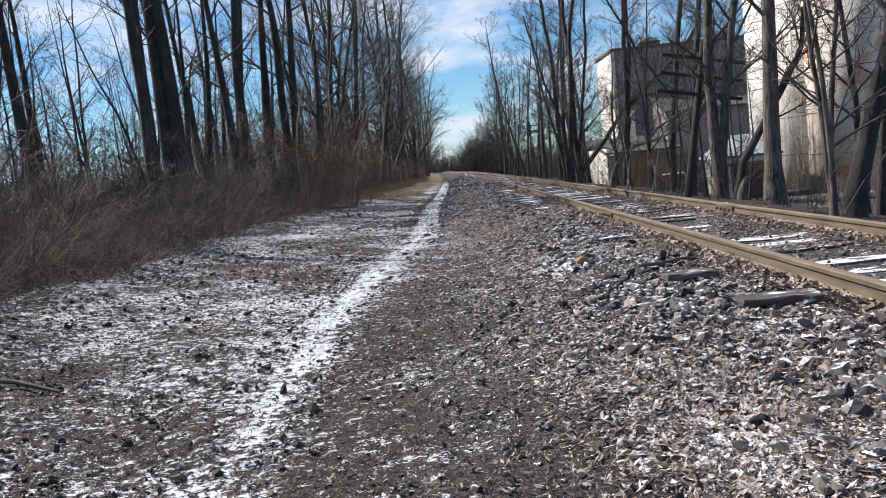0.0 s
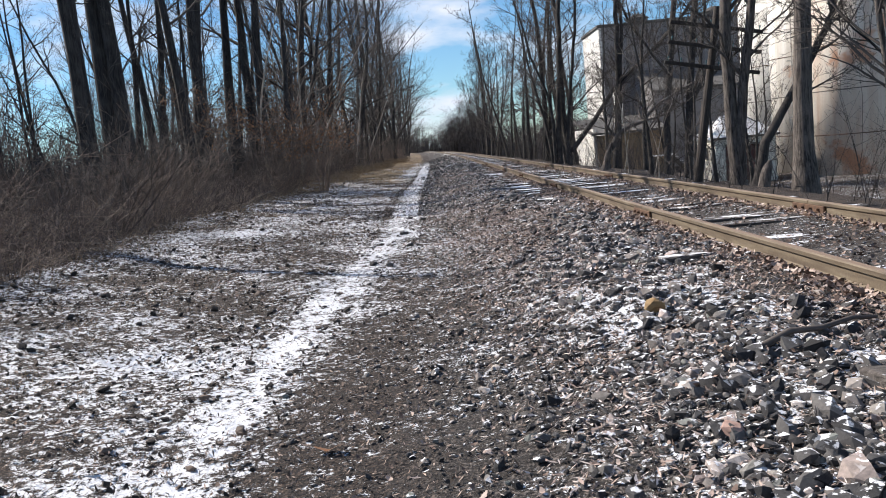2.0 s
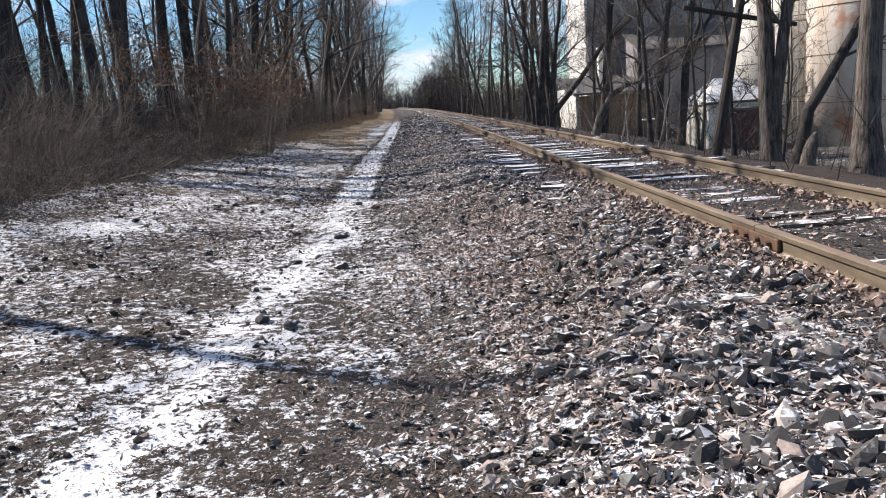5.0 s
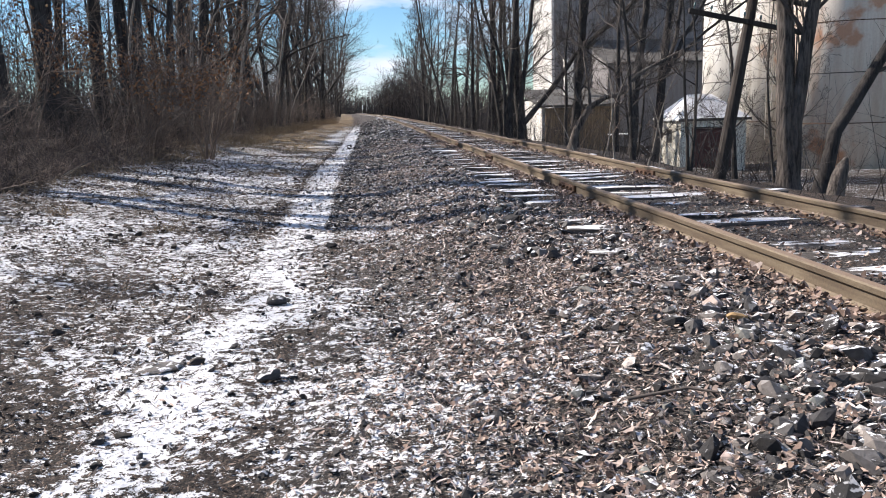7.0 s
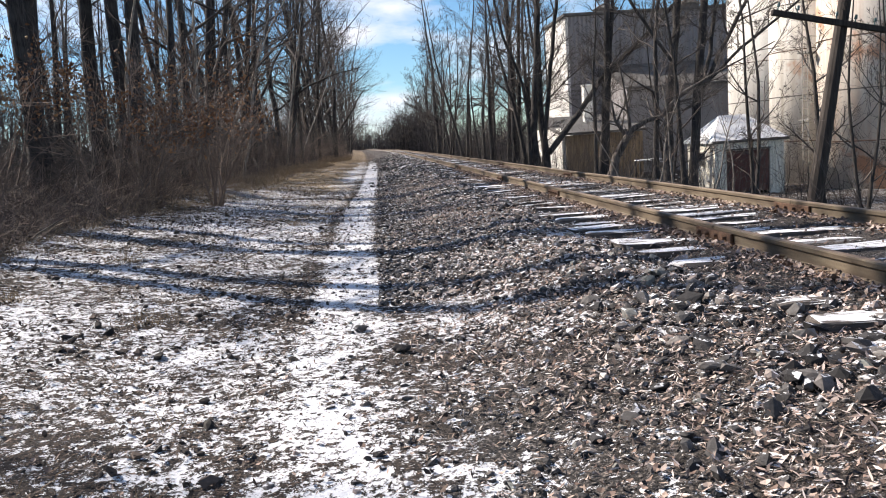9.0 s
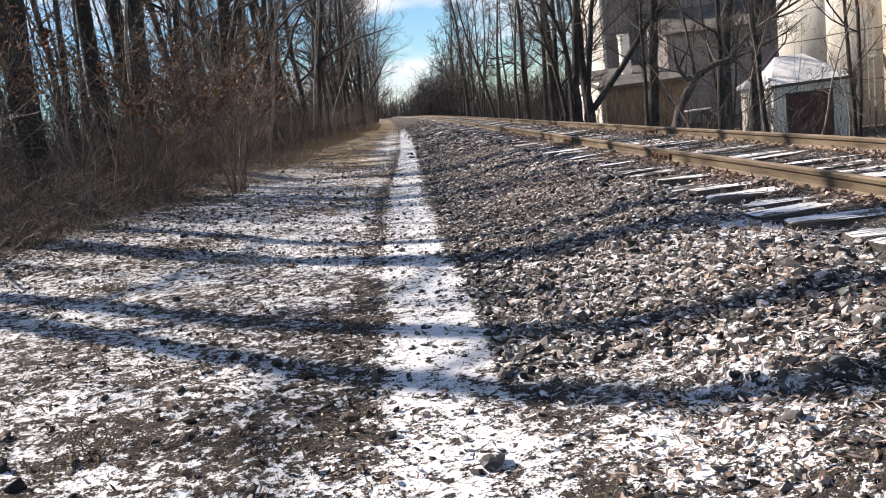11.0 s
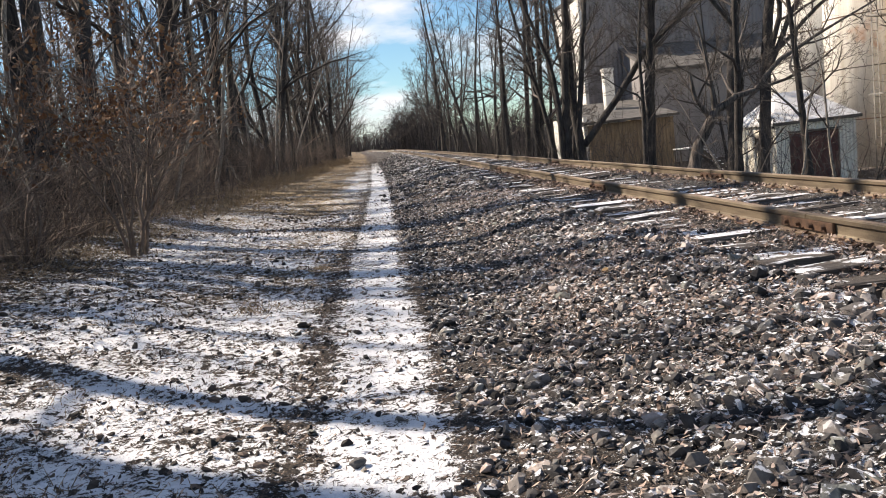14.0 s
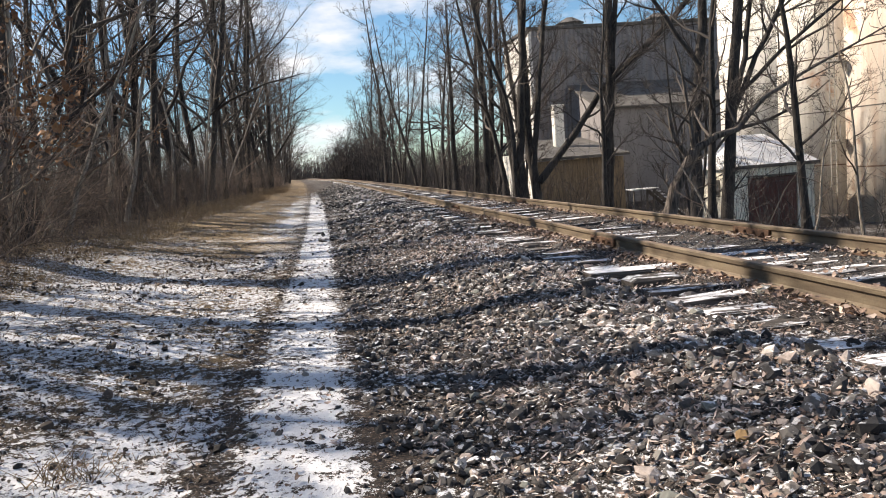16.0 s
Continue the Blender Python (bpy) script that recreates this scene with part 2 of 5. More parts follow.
def quads_mesh(name, verts, faces, material, smooth=False):
    """verts (n,3) and faces (m,k) arrays."""
    verts, faces = np.asarray(verts, np.float32), np.asarray(faces, np.int32)
    me = bpy.data.meshes.new(name)
    me.vertices.add(len(verts))
    me.vertices.foreach_set("co", verts.ravel())
    n, k = faces.shape
    me.loops.add(n * k)
    me.loops.foreach_set("vertex_index", faces.ravel())
    me.polygons.add(n)
    me.polygons.foreach_set("loop_start", np.arange(0, n * k, k, dtype=np.int32))
    me.polygons.foreach_set("use_smooth", np.full(n, smooth))
    me.update(calc_edges=True)
    me.materials.append(material)
    return me


def part(name, bm, material, parent, label=""):
    me = bpy.data.meshes.new(name)
    bm.to_mesh(me)
    bm.free()
    me.materials.append(material)
    ob = new(name, me)
    ob.parent = parent
    return tagged(ob, label)


def part_mesh(name, me, parent, label=""):
    ob = new(name, me)
    ob.parent = parent
    return tagged(ob, label)


def box(bm, lo, hi, bevel=0.0):
    """A box with softened edges."""
    lo, hi = Vector(lo), Vector(hi)
    made = bmesh.ops.create_cube(bm, size=1.0, matrix=Matrix.Translation((lo + hi) / 2) @ Matrix.Diagonal((*(hi - lo), 1)))
    if bevel:
        edges = list({e for v in made["verts"] for e in v.link_edges})
        bmesh.ops.bevel(bm, geom=edges, offset=bevel, segments=1, affect="EDGES")
    return bm


def boxed(lo, hi, bevel=0.0):
    return box(bmesh.new(), lo, hi, bevel)


def rod(bm, a, b, r0, r1=None, sides=8):
    a, b = Vector(a), Vector(b)
    turn = (b - a).to_track_quat("Z", "Y").to_matrix().to_4x4()
    bmesh.ops.create_cone(bm, cap_ends=True, segments=sides, radius1=r0, radius2=r0 if r1 is None else r1, depth=(b - a).length,
                          matrix=Matrix.Translation((a + b) / 2) @ turn)
    return bm


def empty(name, m, label, category, group="", kind=""):
    ob = new(name)
    ob.matrix_world = m
    return tagged(ob, label, category, group, kind)


# ---- lattice noise for terrain ----
LATTICE = np.random.RandomState(11).rand(256, 256)


def vnoise(x, y):
    xi, yi = np.floor(x).astype(int), np.floor(y).astype(int)
    fx, fy = x - xi, y - yi
    fx, fy = fx * fx * (3 - 2 * fx), fy * fy * (3 - 2 * fy)
    g = lambda a, b: LATTICE[a % 256, b % 256]
    return (g(xi, yi) * (1 - fx) + g(xi + 1, yi) * fx) * (1 - fy) + (g(xi, yi + 1) * (1 - fx) + g(xi + 1, yi + 1) * fx) * fy - 0.5


def bend(y):
    """The line drifts gently to the west far off."""
    y = np.asarray(y, float)
    return -0.00028 * np.maximum(0, y - 60) ** 2 * (60 / np.maximum(60, y)) ** 0.8


PROFILE_X = [-900, -120, -40, -14, -8, -5.0, -3.6, -2.2, -1.3, -0.4, 0.2, 0.7, 1.2, 1.55, 1.9, 2.25, 2.7, 2.95, 3.5, 3.75, 4.2, 4.7, 5.4, 6.6, 8.5, 10.5, 14, 18, 24, 60, 900]
PROFILE_Z = [-1, -1, -0.4, 0.2, 0.32, 0.26, 0.10, 0.0, -0.05, -0.06, -0.03, 0.07, 0.17, 0.19, 0.16, 0.215, 0.215, 0.185, 0.185, 0.215, 0.215, 0.16, 0.02, -0.40, -0.62, -0.95, -2.1, -2.9, -3.3, -3.5, -3.5]


def height(x, y):
    x, y = np.asarray(x, float), np.asarray(y, float)
    xs = x - bend(y)
    z = np.interp(xs, PROFILE_X, PROFILE_Z)
    wild = np.clip((np.abs(xs - 3.2) - 3.0) / 4.0, 0, 1)
    z = z + wild * (0.5 * vnoise(x * 0.16, y * 0.16) + 0.22 * vnoise(x * 0.6 + 9, y * 0.6)) * np.where(xs < 0, 0.6, 0.7)
    slope = np.clip(1 - np.abs(xs - 1.0) / 1.3, 0, 1)
    z = z + slope * (0.11 * vnoise(x * 1.1 + 3, y * 0.8) + 0.05 * vnoise(x * 3.3, y * 2.9))
    z = z + 0.05 * np.clip((20 - y) / 4, 0, 1) * np.clip(1 - np.abs(xs - 1.9) / 0.5, 0, 1)
    z = z - 0.015 * np.clip((y - 19) / 3, 0, 1) * np.clip(1 - np.abs(xs - 2.3) / 0.7, 0, 1)
    z = z + np.where((xs > 2.0) & (xs < 4.4), 0.25, 1.0) * np.where(np.abs(xs + 0.85) < 0.4, 0.35, 1.0) * (0.030 * vnoise(x * 6.1, y * 6.3) + 0.016 * vnoise(x * 14, y * 14))
    return z


def strip(y):
    """Centre and half width of the snow-filled wheel rut."""
    y = np.asarray(y, float)
    return np.interp(y, [0, 5, 8, 11, 13, 16, 20, 24, 30, 38, 44, 60], [-1.25, -1.26, -1.31, -1.15, -1.0, -0.74, -0.73, -0.84, -0.87, -0.76, -0.70, -0.7]) + bend(y), \
        np.interp(y, [0, 6, 9, 12, 16, 20, 26, 40], [0.12, 0.13, 0.16, 0.20, 0.31, 0.29, 0.26, 0.25])


# ---- ground sheet ----
def make_ground():
    def steps(stops):
        out = [stops[0][0]]
        for (a, _), (b, d) in zip(stops, stops[1:]):
            n = max(1, round((b - a) / d))
            out += list(np.linspace(a, b, n + 1)[1:])
        return np.array(out)
    xs = steps([(-900, 0), (-120, 130), (-30, 6), (-8, 0.9), (-5.5, 0.16), (2.3, 0.07), (5.5, 0.14), (14, 0.45), (30, 1.6), (120, 15), (900, 130)])
    ys = steps([(-60, 0), (-6, 6), (1.5, 0.5), (34, 0.08), (60, 0.3), (110, 0.8), (300, 6), (1500, 100)])
    gx, gy = np.meshgrid(xs, ys)
    gz = height(gx, gy)
    far = np.clip((gy - 150) / 150, 0, 1)
    gz = gz - far * 0.6
    nx, ny = len(xs), len(ys)
    idx = np.arange(nx * ny).reshape(ny, nx)
    faces = np.stack([idx[:-1, :-1], idx[:-1, 1:], idx[1:, 1:], idx[1:, :-1]], -1).reshape(-1, 4)
    me = quads_mesh("ground", np.stack([gx, gy, gz], -1).reshape(-1, 3), faces, M_GROUND, True)
    x, y = gx.ravel(), gy.ravel()
    b = bend(y)
    c, w = strip(y)
    crisp = np.clip((y - 18) / 6, 0, 1)
    edge = (0.10 * vnoise(x * 2.3 + 5, y * 1.4) + 0.12 * vnoise(x * 7, y * 5)) * (1 - 0.6 * crisp)
    # rut snow fades out far off, putting the shadow there into the colour
    core = np.clip((88 - y) / 25, 0, 1) * np.clip((1.25 - np.abs(x - c + edge) / w) * (1 + 1.5 * crisp), 0, 1)
    xs_ = x - b
    grass = np.clip((-1.0 - xs_) / 0.5, 0, 1) * np.clip((xs_ + 6.5) / 2.2, 0, 1)
    toe = np.clip(1 - np.abs(xs_ - 0.1) / 0.9, 0, 1)
    bank = np.clip((xs_ + 0.2) / 0.5, 0, 1) * np.clip((2.3 - xs_) / 0.5, 0, 1)
    track = np.clip((xs_ - 2.2) / 0.3, 0, 1) * np.clip((4.6 - xs_) / 0.4, 0, 1)
    east = np.clip((xs_ - 9) / 4, 0, 1)
    far_warm = np.clip((y - 34) / 12, 0, 1)
    flat = np.clip((xs_ + 8.5 + 1.5 * vnoise(x * 0.3, y * 0.3)) / 3.5, 0, 1) * np.clip((0.9 - xs_) / 0.8, 0, 1)
    snow = 0.375 + 0.118 * flat + (0.042 + 0.010 * crisp) * core + 0.05 * track + 0.07 * east + (0.117 + 0.030 * crisp) * bank * (1 - flat)
    snow -= 0.12 * np.clip((y - 62) / 40, 0, 1)
    snow -= 0.075 * grass * far_warm * np.clip((-1.6 - xs_) / 0.5, 0, 1)
    # less snow on the toe: dark gravel, and its shadow put into colour
    dark_toe = crisp * np.clip((xs_ + 0.55) / 0.15, 0, 1) * np.clip((1.6 - xs_) / 0.8, 0, 1)
    snow += 0.013 * crisp * grass - 0.03 * dark_toe
    snow -= 0.10 * np.clip((2.0 - y) / 1.0, 0, 1) * np.clip((xs_ - 0.0) / 0.4, 0, 1)
    snow += 0.018 * np.clip((12 - y) / 5, 0, 1) * np.clip((xs_ - 0.2) / 0.5, 0, 1) - 0.008 * np.clip((13 - y) / 6, 0, 1) * np.clip((-1.5 - xs_) / 0.4, 0, 1)
    snow += 0.04 * vnoise(x * 1.7 + 3, y * 1.3) + bank * 0.08 * vnoise(x * 0.9 + 20, y * 0.6)
    snow -= 0.015 * bank * np.exp(-((y - 17.6) / 2.2) ** 2)
    snow += grass * 0.07 * vnoise(x * 0.9, y * 0.7)
    snow -= 0.10 * np.clip((-5.0 - xs_) / 1.5, 0, 1)
    snow -= 0.026 * np.clip((y - 14) / 6, 0, 1) * np.exp(-((np.abs(x - c) - 1.45 * w) / 0.10) ** 2)
    snow -= 0.045 * np.clip((14 - y) / 4, 0, 1) * np.clip((xs_ - c + b - w - 0.05) / 0.3, 0, 1) * np.clip((0.9 - xs_) / 0.5, 0, 1)
    stone = np.clip((xs_ + 0.5) / 0.5, 0, 1) * np.clip((5.4 - xs_) / 0.6, 0, 1)
    stone = np.clip(stone * (0.75 + 1.1 * vnoise(x * 0.8, y * 0.6)), 0, 1)
    straw = np.clip((y - 26) / 14, 0, 1) * grass * np.clip(0.65 + 0.8 * vnoise(x * 0.5, y * 0.4), 0, 1)
    for name, values in (("snow", snow), ("stone", stone), ("straw", straw)):
        me.attributes.new(name, "FLOAT", "POINT").data.foreach_set("value", np.asarray(values, np.float32))
    ob = new("ground", me)
    tagged(ob, "snow-dusted leaf litter and gravel beside a railway", "ground", kind="structure")


make_ground()


# ---- railway track ----
RAIL_TOP, TIE_TOP = 0.37, 0.215
NEAR_X, FAR_X = 2.475, 3.98
RAIL_PROFILE = [(-0.066, 0.0), (-0.066, 0.010), (-0.02, 0.026), (-0.009, 0.042), (-0.009, 0.108), (-0.030, 0.122), (-0.033, 0.150), (-0.026, 0.159),
                (0.026, 0.159), (0.033, 0.150), (0.030, 0.122), (0.009, 0.108), (0.009, 0.042), (0.02, 0.026), (0.066, 0.010), (0.066, 0.0)]


def rail_piece(x0, y0, y1, sag):
    n = max(2, int((y1 - y0) / 2.5) + 1)
    verts, faces, k = [], [], len(RAIL_PROFILE)
    for i in range(n):
        y = y0 + (y1 - y0) * i / (n - 1)
        dip = -sag * abs(2 * i / (n - 1) - 1) ** 3
        drop = 0.6 * min(1, max(0, (y - 150) / 150))
        for px, pz in RAIL_PROFILE:
            verts.append((x0 + float(bend(y)) + px, y, RAIL_TOP - 0.159 + pz + dip - drop))
    for i in range(n - 1):
        for j in range(k):
            a, b = i * k + j, i * k + (j + 1) % k
            faces.append((a, b, b + k, a + k))
    faces.append(tuple(range(k)))
    faces.append(tuple(range((n - 1) * k, n * k))[::-1])
    return mesh_of("rail", verts, faces, M_RAIL)


def make_track():
    track = empty("railway_track", Matrix.Identity(4), "rusty steel railway track on snow-dusted weathered wooden ties", "railway track")
    rng = random.Random(4)
    # rails in bolted lengths
    for x0, joints in ((NEAR_X, [-16, -5.5, 3.4, 12.95, 20.2, 26.5, 32.2, 41.6, 51.4, 61, 80, 110, 150, 200, 300, 460]), (FAR_X, [-16, 2.0, 11.8, 21.7, 31.7, 41.5, 51.5, 60.5, 80, 110, 150, 200, 300, 460])):
        for a, b in zip(joints, joints[1:]):
            ob = part_mesh("rail", rail_piece(x0, a + 0.006, b - 0.006, 0.008), track)
        for y in joints[1:10]:
            for side in (-1, 1):
                bm = bmesh.new()
                xm = x0 + side * 0.026
                box(bm, (xm - 0.014, y - 0.36, RAIL_TOP - 0.128), (xm + 0.014, y + 0.36, RAIL_TOP - 0.048), 0.006)
                bar = part("joint_bar", bm, M_IRON, track, "bolted rusty joint bar")
                for dy in (-0.26, -0.09, 0.09, 0.26):
                    bolt = bmesh.new()
                    rod(bolt, (xm + side * 0.012, y + dy, RAIL_TOP - 0.088), (xm + side * 0.045, y + dy, RAIL_TOP - 0.088), 0.019, 0.016, 6)
                    part("bolt", bolt, M_IRON, bar)
    # ties
    shapes = []
    for i in range(7):
        bm = boxed((-1.50, -0.11, -0.17), (1.50, 0.11, 0.0), 0.012)
        bmesh.ops.subdivide_edges(bm, edges=[e for e in bm.edges if e.calc_length() > 1.5], cuts=5)
        for v in bm.verts:
            v.co.y += rng.uniform(-0.012, 0.012)
            v.co.z += rng.uniform(-0.014, 0.006)
            if abs(v.co.x) > 1.4:
                v.co.x += rng.uniform(-0.07, 0.03)
        me = bpy.data.meshes.new("tie")
        bm.to_mesh(me)
        bm.free()
        me.materials.append(M_TIE)
        shapes.append(me)
    plate = boxed((-0.13, -0.09, 0.0), (0.13, 0.09, 0.018), 0.004)
    plate_me = bpy.data.meshes.new("tie_plate")
    plate.to_mesh(plate_me)
    plate.free()
    plate_me.materials.append(M_IRON)
    spike = bmesh.new()
    box(spike, (-0.012, -0.012, 0.0), (0.012, 0.012, 0.025), 0.003)
    box(spike, (-0.014, -0.015, 0.022), (0.020, 0.015, 0.034), 0.004)
    spike_me = bpy.data.meshes.new("spike")
    spike.to_mesh(spike_me)
    spike.free()
    spike_me.materials.append(M_IRON)
    far_v, far_f = [], []
    y, n = -3.0, 0
    mid = (NEAR_X + FAR_X) / 2
    while y < 260:
        dx, dz, turn = rng.uniform(-0.10, 0.10), rng.uniform(-0.035, 0.012) - (0.004 if y < 19 else 0), rng.uniform(-2.2, 2.2)
        if n < 240:
            t = part_mesh("tie", shapes[n % 7], track)
            t.matrix_world = pose(mid + dx + float(bend(y)), y, TIE_TOP + dz, rng.uniform(-2, 2), rng.uniform(-0.6, 0.6), turn)
            if y < 45:
                for x0 in (NEAR_X, FAR_X):
                    p = part_mesh("tie_plate", plate_me, track)
                    p.matrix_world = pose(x0, y, TIE_TOP - 0.012)
                    for sx in (-0.078, 0.078):
                        s = part_mesh("spike", spike_me, track)
                        s.matrix_world = pose(x0 + sx, y + rng.uniform(-0.05, 0.05), TIE_TOP - 0.005, 0, 0, 0 if sx < 0 else 180)
        else:
            i0 = len(far_v)
            cx = mid + float(bend(y))
            for sx, sy, sz in ((-1, -1, -1), (1, -1, -1), (1, 1, -1), (-1, 1, -1), (-1, -1, 0), (1, -1, 0), (1, 1, 0), (-1, 1, 0)):
                far_v.append((cx + 1.27 * sx, y + 0.11 * sy, TIE_TOP - 0.6 * min(1, max(0, (y - 150) / 150)) + 0.17 * sz))
            far_f += [tuple(i0 + j for j in q) for q in ((4, 5, 6, 7), (0, 1, 5, 4), (1, 2, 6, 5), (2, 3, 7, 6), (3, 0, 4, 7))]
        y += 0.50 + rng.uniform(-0.05, 0.06)
        n += 1
    tagged(part_mesh("far_tie_run", mesh_of("far_tie_run", far_v, far_f, M_PLANK), track), kind="stuff")


make_track()


# ---- trees ----
def tube(out, pts, radii, sides):
    """Adds a tapered tube along pts to out = (verts, faces)."""
    verts, faces = out
    start = len(verts)
    for i, p in enumerate(pts):
        d = (pts[min(i + 1, len(pts) - 1)] - pts[max(i - 1, 0)]).normalized()
        a = d.orthogonal().normalized()
        if i and a.dot(last) < 0.2:
            a = (last - d * last.dot(d)).normalized()
        elif i:
            a = (last - d * last.dot(d)).normalized()
        last = a
        b = d.cross(a)
        for j in range(sides):
            w = 2 * math.pi * j / sides
            verts.append(tuple(p + (a * math.cos(w) + b * math.sin(w)) * radii[i]))
    for i in range(len(pts) - 1):
        for j in range(sides):
            k = start + i * sides
            faces.append((k + j, k + (j + 1) % sides, k + sides + (j + 1) % sides, k + sides + j))


def wander(rng, p, d, length, n, bendy, up):
    pts = [p.copy()]
    for _ in range(n):
        d = (d + Vector((rng.gauss(0, bendy), rng.gauss(0, bendy), rng.gauss(0, bendy * 0.7) + up))).normalized()
        p = p + d * (length / n)
        pts.append(p.copy())
    return pts


def branch(rng, out, p, d, length, r, level, spread, up=0.05, dense=1.0, thin=0.0035):
    n = (0, 5, 3, 2, 1)[level]
    pts = wander(rng, p, d, length, n, 0.13 + 0.03 * level, up)
    radii = [max(thin, r * (1 - 0.8 * i / n)) for i in range(n + 1)]
    tube(out, pts, radii, 5 if level == 1 else 3)
    if level >= 4:
        return
    count = max(2, round({1: 7, 2: 6, 3: 4}[level] * dense * min(1.3, 0.5 + length / 4)))
    for _ in range(count):
        t = rng.uniform(0.22, 0.98) * n
        i = min(n - 1, int(t))
        at = pts[i].lerp(pts[i + 1], t - i)
        along = (pts[i + 1] - pts[i]).normalized()
        side = along.orthogonal().normalized()
        side = Matrix.Rotation(rng.uniform(0, 6.283), 3, along) @ side
        way = (along + side * spread * rng.uniform(0.6, 1.3)).normalized()
        branch(rng, out, at, way, length * rng.uniform(0.32, 0.58) * (1.1 - 0.35 * t / n), radii[i] * 0.5, level + 1, spread, up, dense, thin)


def tree_meshes(seed, tall, r, lean=(0, 0), fork=0, low=0.3, limbs=14, reach=0.24, dense=1.0, bark=None, twig=None, bendy=0.035, sides=9, split=False, thin=0.0035):
    """Trunk and crown meshes of a bare tree."""
    rng = random.Random(seed)
    trunk, crown, grown = ([], []), ([], []), []
    stems = [(Vector((0, 0, -0.35)), Vector((lean[0], lean[1], 1)), tall, r)]
    if fork:
        a = rng.uniform(0, 6.28)
        off = Vector((math.cos(a), math.sin(a) * 0.5, 0))
        stems = [(Vector((0, 0, -0.35)) + off * r * 0.7 * s, Vector((lean[0] + 0.10 * s * off.x, lean[1] + 0.1 * s * off.y, 1)), tall * (1 if s > 0 else 0.9), r * 0.75) for s in ((1, -1) if fork == 2 else (1, -1, 0.2))]
    for p, d, length, rr in stems:
        n = 12
        pts = wander(rng, p, d.normalized(), length, n, bendy, 0.02)
        radii = [rr * (1.0 - 0.88 * (i / n) ** 0.9) for i in range(n + 1)]
        radii[0] *= 1.45
        tube(trunk, pts, radii, sides)
        for k in range(limbs):
            t = (low + (1 - low) * ((k + rng.random()) / limbs) ** 0.85) * n
            i = min(n - 1, int(t))
            at = pts[i].lerp(pts[i + 1], t - i)
            a = k * 2.4 + rng.uniform(-0.5, 0.5)
            rise = rng.uniform(0.35, 1.1)
            way = Vector((math.cos(a), math.sin(a), rise)).normalized()
            span = length * reach * (1.15 - 0.75 * t / n) * rng.uniform(0.6, 1.25)
            if split:
                crown = ([], [])
                grown.append(crown)
            branch(rng, crown, at, way, span, min(radii[i] * 0.55, 0.016 + span * 0.0135), 1, 0.75, 0.06, dense, thin)
    tops = [mesh_of("limb", *g, twig or M_TWIG, True) for g in grown] or [mesh_of("crown", *crown, twig or M_TWIG, True)]
    return mesh_of("trunk", *trunk, bark or M_BARK, True), tops


def plant_tree(name, meshes, x, y, label, turn=0.0, scale=1.0, group="", sink=0.0):
    z = float(height(x, y)) - sink
    tree = empty(name, pose(x, y, z, 0, 0, turn) @ Matrix.Scale(scale, 4), label, "tree", group)
    part_mesh("trunk", meshes[0], tree)
    for me in meshes[1]:
        part_mesh("limb" if len(meshes[1]) > 1 else "crown", me, tree)
    return tree


WEST = "dark bare trees of the western wood"
EAST = "bare trees along the track"
# eastern row, singly
plant_tree("tree", tree_meshes(1, 17, 0.28, (0.03, 0), 0, 0.22, 15, 0.22, 1.0, M_BARK_PALE, split=True), 9.36, 23.5, "thick bare tree with pale furrowed bark", 40, group=EAST)
plant_tree("tree", tree_meshes(3, 15, 0.24, (0.26, 0.05), 0, 0.2, 13, 0.24, split=True), 8.4, 17.2, "leaning bare tree with dark trunk", 0, group=EAST)
plant_tree("tree", tree_meshes(4, 11, 0.10, (0.0, 0.05), 3, 0.12, 12, 0.24, 1.0, M_BARK_PALE, split=True), 7.95, 16.9, "slim pale multi-stemmed bare tree", 0, group=EAST)
plant_tree("tree", tree_meshes(12, 15, 0.22, (0, 0), 0, 0.2, 16, 0.24, split=True), 10.6, 67.8, "tall bare tree by the track", 0, group=EAST)
plant_tree("tree", tree_meshes(14, 15, 0.22, (0, 0), 0, 0.15, 16, 0.24, split=True), 9.1, 79.0, "tall bare tree close to the rails", 0, group=EAST)


